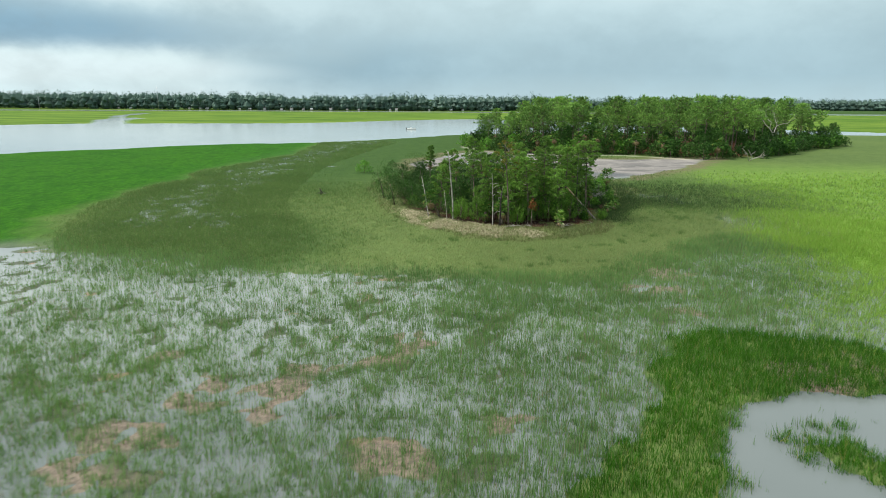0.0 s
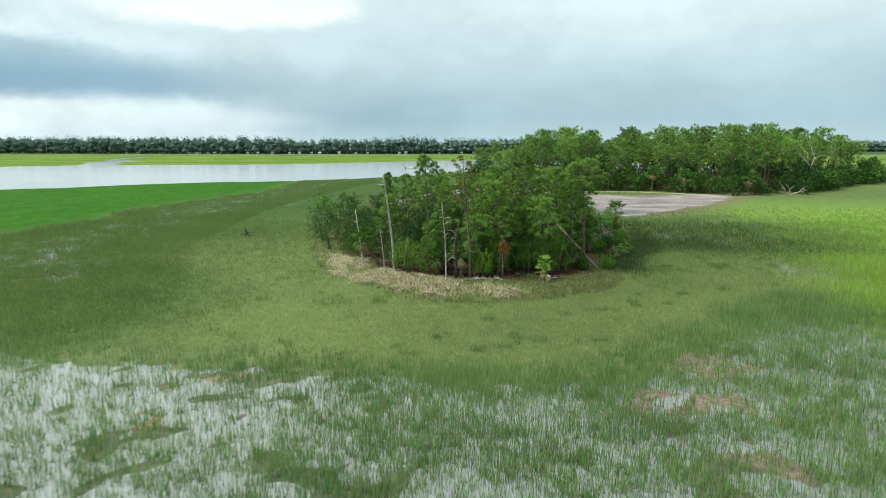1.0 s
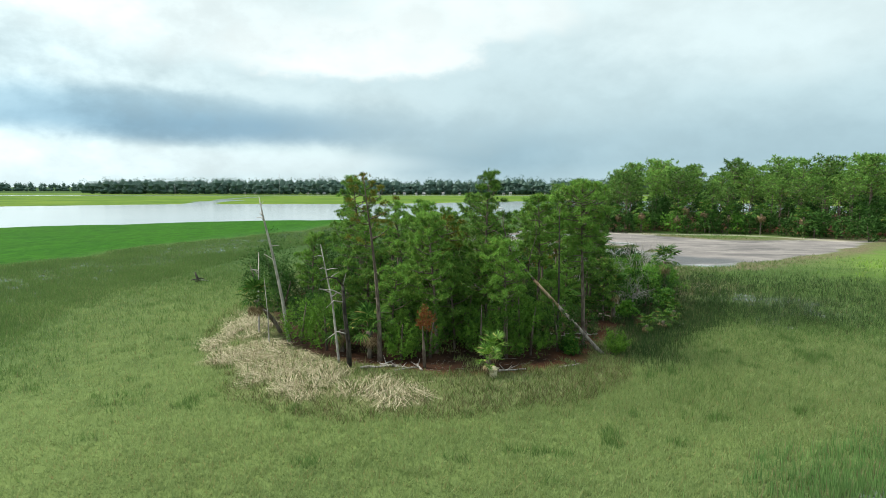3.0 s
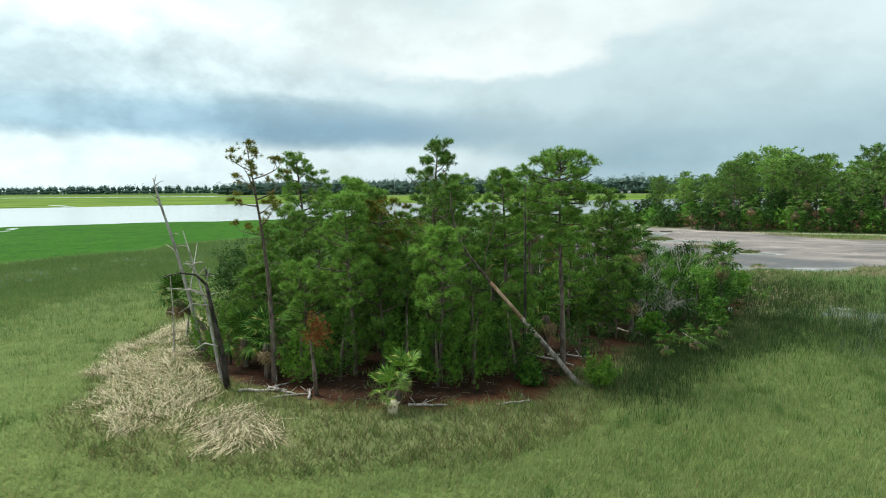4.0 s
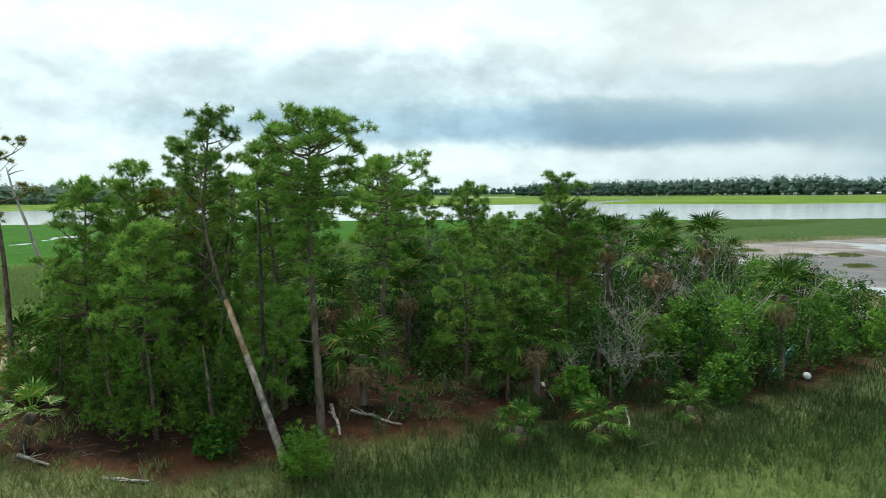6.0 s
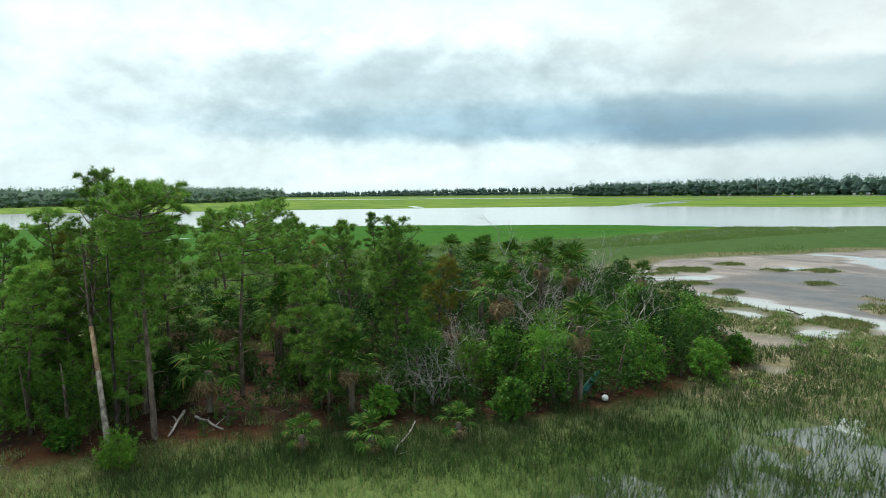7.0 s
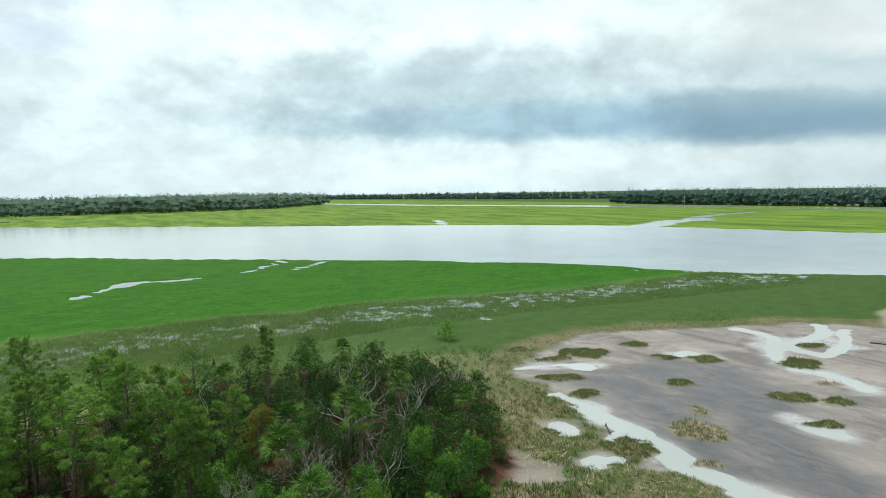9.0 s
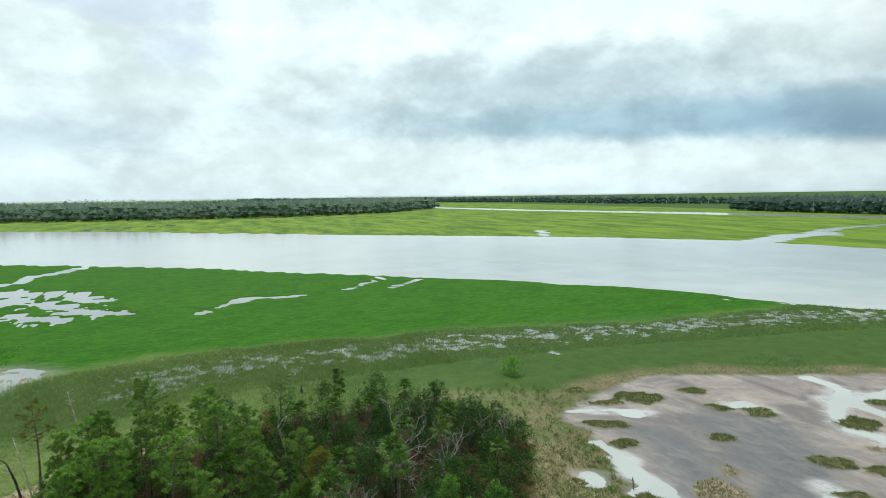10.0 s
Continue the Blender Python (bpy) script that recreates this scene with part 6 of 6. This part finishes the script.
for k, e in enumerate(((0.9, 0.1, 0.35), (-0.7, 0.2, 0.2), (0.5, -0.4, 0.15), (1.3, 0.3, 0.1))):
    part("root", Build().tube([(0, 0, 0.25), (e[0] * 0.5, e[1] * 0.5, e[2] + 0.15), e], [0.10, 0.07, 0.03], 5).mesh("root", M_DEADWOOD if k == 3 else M_DARKWOOD), stump)

def make_litter():
    """Fallen twigs and bark on the needle-covered ground along the shore."""
    r = np.random.RandomState(44)
    x, y = r.uniform(7, 33, 9000), r.uniform(83, 118, 9000)
    e = inside(x, y, SOIL)
    k = np.flatnonzero((e > -0.6) & (e < 5.5) & (r.uniform(0, 1, 9000) < 0.22))
    x, y = x[k], y[k]
    h = height(x, y)
    b = Build()
    for px, py, pz in zip(x, y, h):
        a, ln, rad = r.uniform(0, 6.28), r.uniform(0.12, 0.5) + 0.5 * (r.uniform() < 0.08), r.uniform(0.004, 0.012)
        d = Vector((math.cos(a), math.sin(a), r.normal() * 0.08)) * ln
        o = Vector((px, py, pz + rad))
        b.tube([o, o + d * 0.5 + Vector((r.normal() * 0.03, r.normal() * 0.03, 0.02)), o + d], [rad, rad * 0.9, rad * 0.5], 3, False)
    tagged(new("twig_litter", b.mesh("twig_litter", M_GREYBARK)), "grey fallen twigs and bark scattered on the red-brown soil", "twigs", kind="stuff")


make_litter()

# cast-up teal board, built here in the form of a small hull, and float
M_TEAL = plain("faded_teal_plastic", (0.018, 0.14, 0.125, 1), 0.5)
M_WHITE = plain("white_paint", (0.75, 0.75, 0.72, 1), 0.5)
teal_board = thing("small_skiff", "small faded teal board standing tilted in the shrubs, built hull-shaped", "boat", pose(30.0, 112.0, ground_at(30.0, 112.0) + 0.55, 18, -48, 68) @ Matrix.Diagonal((0.6, 0.6, 0.6, 1)))
hull = Build()
prof = [(-1.25, 0.20), (-0.9, 0.24), (0.2, 0.24), (0.9, 0.18), (1.3, 0.04)]
for px, w in prof:
    n = len(hull.v)
    hull.v += [(px, -w, 0), (px, -w * 0.75, 0.24), (px, 0, 0.30), (px, w * 0.75, 0.24), (px, w, 0)]
    if n:
        hull.f += [(n - 5 + q, n - 4 + q, n + 1 + q, n + q) for q in range(4)]
hull.f.append((0, 1, 2, 3, 4))
part("hull", hull.mesh("hull", M_TEAL), teal_board)
part("keel", Build().tube([(-1.25, 0, 0.31), (0.9, 0, 0.30)], [0.03, 0.02], 5).mesh("keel", M_TEAL), teal_board)
ball = thing("float_ball", "white round fishing float on the shore", "float", pose(30.9, 112.1, ground_at(30.9, 112.1) + 0.14))
bb = Build().tube([(0, 0, 0.16 * math.sin(radians(a))) for a in range(-85, 91, 17)], [0.16 * math.cos(radians(a)) + 0.005 for a in range(-85, 91, 17)], 12)
part("shell", bb.mesh("shell", M_WHITE), ball)
part("eyelet", Build().tube([(-0.03, 0, 0.15), (0, 0, 0.21), (0.03, 0, 0.15)], [0.012, 0.012, 0.012], 5).mesh("eyelet", M_DARKWOOD), ball)

# ---- the wooded island ----
def big_island():
    r = np.random.RandomState(9)
    kinds = [pine_tree(600 + k, 17.0, 3.3, 0.36 + 0.08 * (k % 3), k % 2 == 0, 26, radius=0.2, tuft=0.85, needles=8, width=0.20, per_limb=10, dead_low=2, mat=M_NEEDLE_FAR) for k in range(6)]
    oak = [shrub_mesh(620 + k, 9.0, 4.0, 40, 26, 0.75, M_OAK, low=0.1) for k in range(3)]
    low = [shrub_mesh(630 + k, 4.5, 3.0, 30, 26, 0.55, M_OAK if k else M_SHRUB) for k in range(3)]
    spots = []
    tries = 0
    while len(spots) < 190 and tries < 9000:
        tries += 1
        x, y = r.uniform(12, 176), r.uniform(186, 300)
        e = float(inside(np.array([x]), np.array([y]), BIG_ISLAND)[0])
        if e < 2.5 or (y > 262 and r.uniform() < 0.5):
            continue
        if min([math.hypot(x - a, y - b) for a, b, _ in spots] + [99]) < 4.8:
            continue
        spots.append((x, y, e))
    for k, (x, y, e) in enumerate(spots):
        s = 0.87 * r.uniform(0.82, 1.14) * (0.72 if x < 34 else 0.82 if e < 8 else 1.0)
        if k % 5 == 4 or (e < 6 and k % 3 == 0):
            plant("live_oak", "dark green oak at the edge of the wooded island", "oak tree", oak[k % 3], x, y, r.uniform(0, 360), "oaks of the wooded island", scale=s * 1.05, names=("trunk", "foliage"))
        else:
            plant("pine_tree", "tall pine in the wooded island", "pine tree", kinds[k % 6], x, y, r.uniform(0, 360), "pines of the wooded island", scale=s)
    for k in range(90):
        x, y = r.uniform(14, 172), r.uniform(188, 262)
        if float(inside(np.array([x]), np.array([y]), BIG_ISLAND)[0]) > 3:
            plant("live_oak", "dark oak thicket beneath the island pines", "oak tree", oak[k % 3], x, y, r.uniform(0, 360), "oaks of the wooded island", scale=r.uniform(0.55, 0.85), names=("trunk", "foliage"))
    # skirt of bushes along the shore
    n = len(BIG_ISLAND)
    for k in range(n - 5):
        (ax, ay), (bx, by) = BIG_ISLAND[k], BIG_ISLAND[(k + 1) % n]
        m = max(1, int(math.hypot(bx - ax, by - ay) / 2.4))
        for j in range(m):
            t = (j + 0.5) / m
            x, y = ax + (bx - ax) * t + r.normal() * 1.2, ay + (by - ay) * t + r.normal() * 1.6 + 2.2
            plant("shore_shrub", "dark green shore shrub below the pines", "shrub", low[int(r.randint(3))], x, y, r.uniform(0, 360), "shore shrubs of the wooded island", scale=r.uniform(0.7, 1.25), names=("trunk", "foliage"))
    for k, (x, y, h) in enumerate([(33, 205.5, 5.5), (38, 204.5, 6.0), (46, 204.5, 5.2), (52, 204, 6.5), (57, 204, 5.5), (63, 201, 6), (70, 196, 5.5), (27, 209, 4.5), (84, 190, 5), (48, 207, 7)]):
        palm(x, y, h, 650 + k, fronds=14, dead=8, scale=1.9, label="cabbage palm at the foot of the wooded island", group="palms of the wooded island")
    plant("white_snag", "tall bleached white dead pine above the shore", "dead tree", (dead_tree(670, 13.5, 1, 4, 0.26, wide=0.08),), 112, 216, names=("trunk",))
    plant("fallen_tree", "grey fallen dead tree on the island's shore", "dead tree", (dead_tree(671, 6.0, 3, 3, 0.12, wide=2.5),), 92, 186.5, names=("trunk",))


big_island()


# ---- far woods ----
def far_woods(name, label, line, rows, gap, spacing, h, seed, fine=1.0, mat=None):
    r = np.random.RandomState(seed)
    cx, cy = [], []
    for (ax, ay), (bx, by) in zip(line, line[1:]):
        ln = math.hypot(bx - ax, by - ay)
        nx, ny = -(by - ay) / ln, (bx - ax) / ln
        for row in range(rows):
            m = int(ln / spacing)
            t = (np.arange(m) + r.uniform(0, 1, m)) / m
            cx.append(ax + (bx - ax) * t + nx * gap * (row + r.uniform(-0.4, 0.4, m)))
            cy.append(ay + (by - ay) * t + ny * gap * (row + r.uniform(-0.4, 0.4, m)))
    cx, cy = np.concatenate(cx), np.concatenate(cy)
    hh = h * r.uniform(0.58, 1.16, len(cx)) * (0.82 + 0.36 * fnoise(cx, cy, 60, seed))
    # each crown: two dark cores inside a ragged coat of leaf sprays
    ball = []
    for a in ((1, 0, 0), (0, 1, 0), (-1, 0, 0), (0, -1, 0)):
        b2 = (-a[1], a[0], 0)
        for up in ((0, 0, 1), (0, 0, -1)):
            ball.append([np.array(v, float) for v in (a, b2, up)])
    ball = np.array(ball)
    n = len(cx)
    lumps = []
    for hz, rr, off, sprays in ((0.26, 0.30, 0.08, 12), (0.60, 0.28, 0.09, 26), (0.80, 0.17, 0.06, 18)):
        c = np.stack([cx + r.normal(0, off, n) * hh, cy + r.normal(0, off, n) * hh, hh * (hz + r.uniform(-0.06, 0.06, n))], 1)
        if hz < 0.7:
            rad = (hh * rr * 0.8)[:, None] * r.uniform(0.8, 1.15, (n, 3))
            lumps.append((ball[None] * rad[:, None, None, :] + c[:, None, None, :]).reshape(-1, 3, 3))
        lumps.append(leaves(r, c, hh * rr * 1.02, max(6, int(sprays * 1.3 * fine)), float(h * 0.066) / max(0.45, fine) ** 0.5))
    f = np.concatenate(lumps)
    tagged(new(name, faces_mesh(name, f, mat or M_WOODS_HAZED)), label, "woods", kind="stuff")


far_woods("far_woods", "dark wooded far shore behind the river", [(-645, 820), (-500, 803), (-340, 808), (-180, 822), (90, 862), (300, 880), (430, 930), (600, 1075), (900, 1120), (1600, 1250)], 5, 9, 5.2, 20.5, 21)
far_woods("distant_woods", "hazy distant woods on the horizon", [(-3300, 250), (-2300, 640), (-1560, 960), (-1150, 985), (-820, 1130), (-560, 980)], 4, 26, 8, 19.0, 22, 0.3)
far_woods("left_woods", "broad pine wood across the marsh", [(-950, -420), (-885, -150), (-842, 50), (-828, 150), (-838, 220), (-908, 370), (-1140, 535)], 8, 22, 5.6, 24.0, 23, 0.8, M_WOODS_NEAR_HAZED)
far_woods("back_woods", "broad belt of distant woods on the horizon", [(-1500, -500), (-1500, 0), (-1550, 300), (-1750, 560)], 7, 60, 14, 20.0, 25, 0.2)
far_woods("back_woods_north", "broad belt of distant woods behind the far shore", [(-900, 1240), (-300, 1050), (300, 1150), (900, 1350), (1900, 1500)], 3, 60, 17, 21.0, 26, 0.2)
far_woods("marsh_hammock", "small wooded hammock far across the marsh", [(560, 690), (640, 720)], 3, 8, 6, 11.0, 24)


# ---- houses, masts, boat ----
M_ROOF = plain("grey_shingles", (0.16, 0.15, 0.15, 1), 0.85)
M_ROOF_W = plain("pale_metal_roof", (0.40, 0.41, 0.42, 1), 0.45)
M_TAN = plain("tan_siding", (0.30, 0.27, 0.23, 1), 0.7)
M_SIDING = plain("weathered_white_siding", (0.5, 0.5, 0.48, 1), 0.7)
M_PANE = plain("dark_window_glass", (0.02, 0.025, 0.03, 1), 0.1)
M_METAL = plain("galvanised_steel", (0.35, 0.36, 0.37, 1), 0.45, metallic=0.6)


def house(label, wall, roof, w, d, h):
    ob = thing("house", label, "house", None, "houses on the far shore")
    part("wall", Build().box(-w / 2, -d / 2, -0.5, w / 2, d / 2, h).mesh("wall", wall, False), ob)
    rf = Build()
    e = 0.5
    rf.v = [(-w / 2 - e, -d / 2 - e, h), (w / 2 + e, -d / 2 - e, h), (w / 2 + e, d / 2 + e, h), (-w / 2 - e, d / 2 + e, h), (-w / 2 - e, 0, h + d * 0.42), (w / 2 + e, 0, h + d * 0.42)]
    rf.f = [(0, 1, 5, 4), (2, 3, 4, 5), (0, 4, 3), (1, 2, 5), (3, 2, 1, 0)]
    rfo = part("roof", rf.mesh("roof", roof, False), ob)
    part("chimney", Build().box(w * 0.2, -0.5, h + d * 0.25, w * 0.2 + 0.9, 0.4, h + d * 0.42 + 1.0).mesh("chimney", M_TAN, False), rfo)
    for k in range(4):
        x = -w / 2 + w * (k + 0.5) / 4
        win = part("window", Build().box(x - 0.7, -d / 2 - 0.06, h * 0.45, x + 0.7, -d / 2 + 0.02, h * 0.45 + 1.4).mesh("window", M_WHITE, False), ob)
        part("pane", Build().box(x - 0.55, -d / 2 - 0.09, h * 0.45 + 0.15, x + 0.55, -d / 2 - 0.05, h * 0.45 + 1.25).mesh("pane", M_PANE, False), win)
    part("porch", Build().box(-w * 0.3, -d / 2 - 2.2, 0.6, w * 0.3, -d / 2 + 0.01, 0.9).box(-w * 0.3, -d / 2 - 2.2, 2.9, w * 0.3, -d / 2 + 0.01, 3.1).box(-w * 0.3, -d / 2 - 2.2, -0.5, -w * 0.3 + 0.2, -d / 2 - 2.0, 2.9).box(w * 0.3 - 0.2, -d / 2 - 2.2, -0.5, w * 0.3, -d / 2 - 2.0, 2.9).mesh("porch", M_WHITE, False), ob)
    return ob


HOUSES = [house("white two-storey house with a grey roof among trees", M_SIDING, M_ROOF, 8, 6, 4.2), house("low tan house with a pale metal roof", M_TAN, M_ROOF_W, 8, 6, 2.6), house("low white house with a pale roof by the water", M_SIDING, M_ROOF, 6, 5, 2.4)]
SITES = [(-463, 800, 2), (-391, 800, 2), (-376, 799, 1), (-352, 806, 0), (-341, 804, 0), (-305, 802, 2), (-293, 806, 0), (-283, 802, 1), (-244, 806, 2), (-232, 808, 1), (-214, 810, 0), (-192, 806, 2), (-180, 808, 0), (-166, 812, 2), (-156, 812, 1), (-132, 814, 0), (-112, 818, 2), (-97, 816, 2), (-58, 824, 2), (-50, 826, 0), (-8, 838, 2), (20, 842, 1), (36, 846, 0), (62, 852, 2), (150, 862, 2), (-1169, 955, 0), (-1010, 600, 2)]
placed = set()
for x, y, k in SITES:
    m = pose(x, y + 7, 0.6, 0, 0, (x * 7) % 24 - 12)
    HOUSES[k].scale = (0.42, 0.42, 0.42)
    if k in placed:
        copy_thing(HOUSES[k], m)
    else:
        HOUSES[k].matrix_basis = m @ Matrix.Diagonal((0.42, 0.42, 0.42, 1))
        placed.add(k)
for x, y, h in ((-338, 797, 27), (-290, 812, 26), (-460, 760, 14)):
    mast = thing("radio_mast", "thin grey steel mast above the far trees", "mast", pose(x, y, 0.5), "masts on the far shore")
    part("pole", Build().tube([(0, 0, -1), (0, 0, h * 0.5), (0, 0, h)], [0.28, 0.22, 0.12], 6).mesh("pole", M_METAL), mast)
    part("cross_arm", Build().tube([(-0.8, 0, h * 0.9), (0.8, 0, h * 0.9)], [0.07, 0.07], 5).mesh("cross_arm", M_METAL), mast)

boat = thing("motor_boat", "small white motor boat on the river", "boat", pose(-13, 357, WATER_Z, 0, 0, 8) @ Matrix.Diagonal((0.8, 0.8, 0.8, 1)))
bh = Build()
for px, w, z0, z1 in ((-3.0, 1.05, -0.2, 0.75), (0, 1.15, -0.25, 0.8), (2.0, 0.85, -0.2, 0.95), (3.3, 0.06, 0.3, 1.15)):
    n = len(bh.v)
    bh.v += [(px, -w, z1), (px, -w * 0.7, z0), (px, 0, z0 - 0.1), (px, w * 0.7, z0), (px, w, z1), (px, 0, z1 - 0.08)]
    if n:
        bh.f += [(n - 6 + q, n - 6 + (q + 1) % 6, n + (q + 1) % 6, n + q) for q in range(6)]
bh.f.append((0, 1, 2, 3, 4, 5))
part("hull", bh.mesh("hull", M_WHITE, False), boat)
part("console", Build().box(-0.4, -0.45, 0.5, 0.5, 0.45, 1.7).mesh("console", M_WHITE, False), boat)
part("windscreen", Build().box(0.5, -0.42, 1.2, 0.54, 0.42, 1.75).mesh("windscreen", M_PANE, False), boat)
part("outboard", Build().box(-3.5, -0.25, 0.1, -3.0, 0.25, 1.3).mesh("outboard", M_DARKWOOD, False), boat)
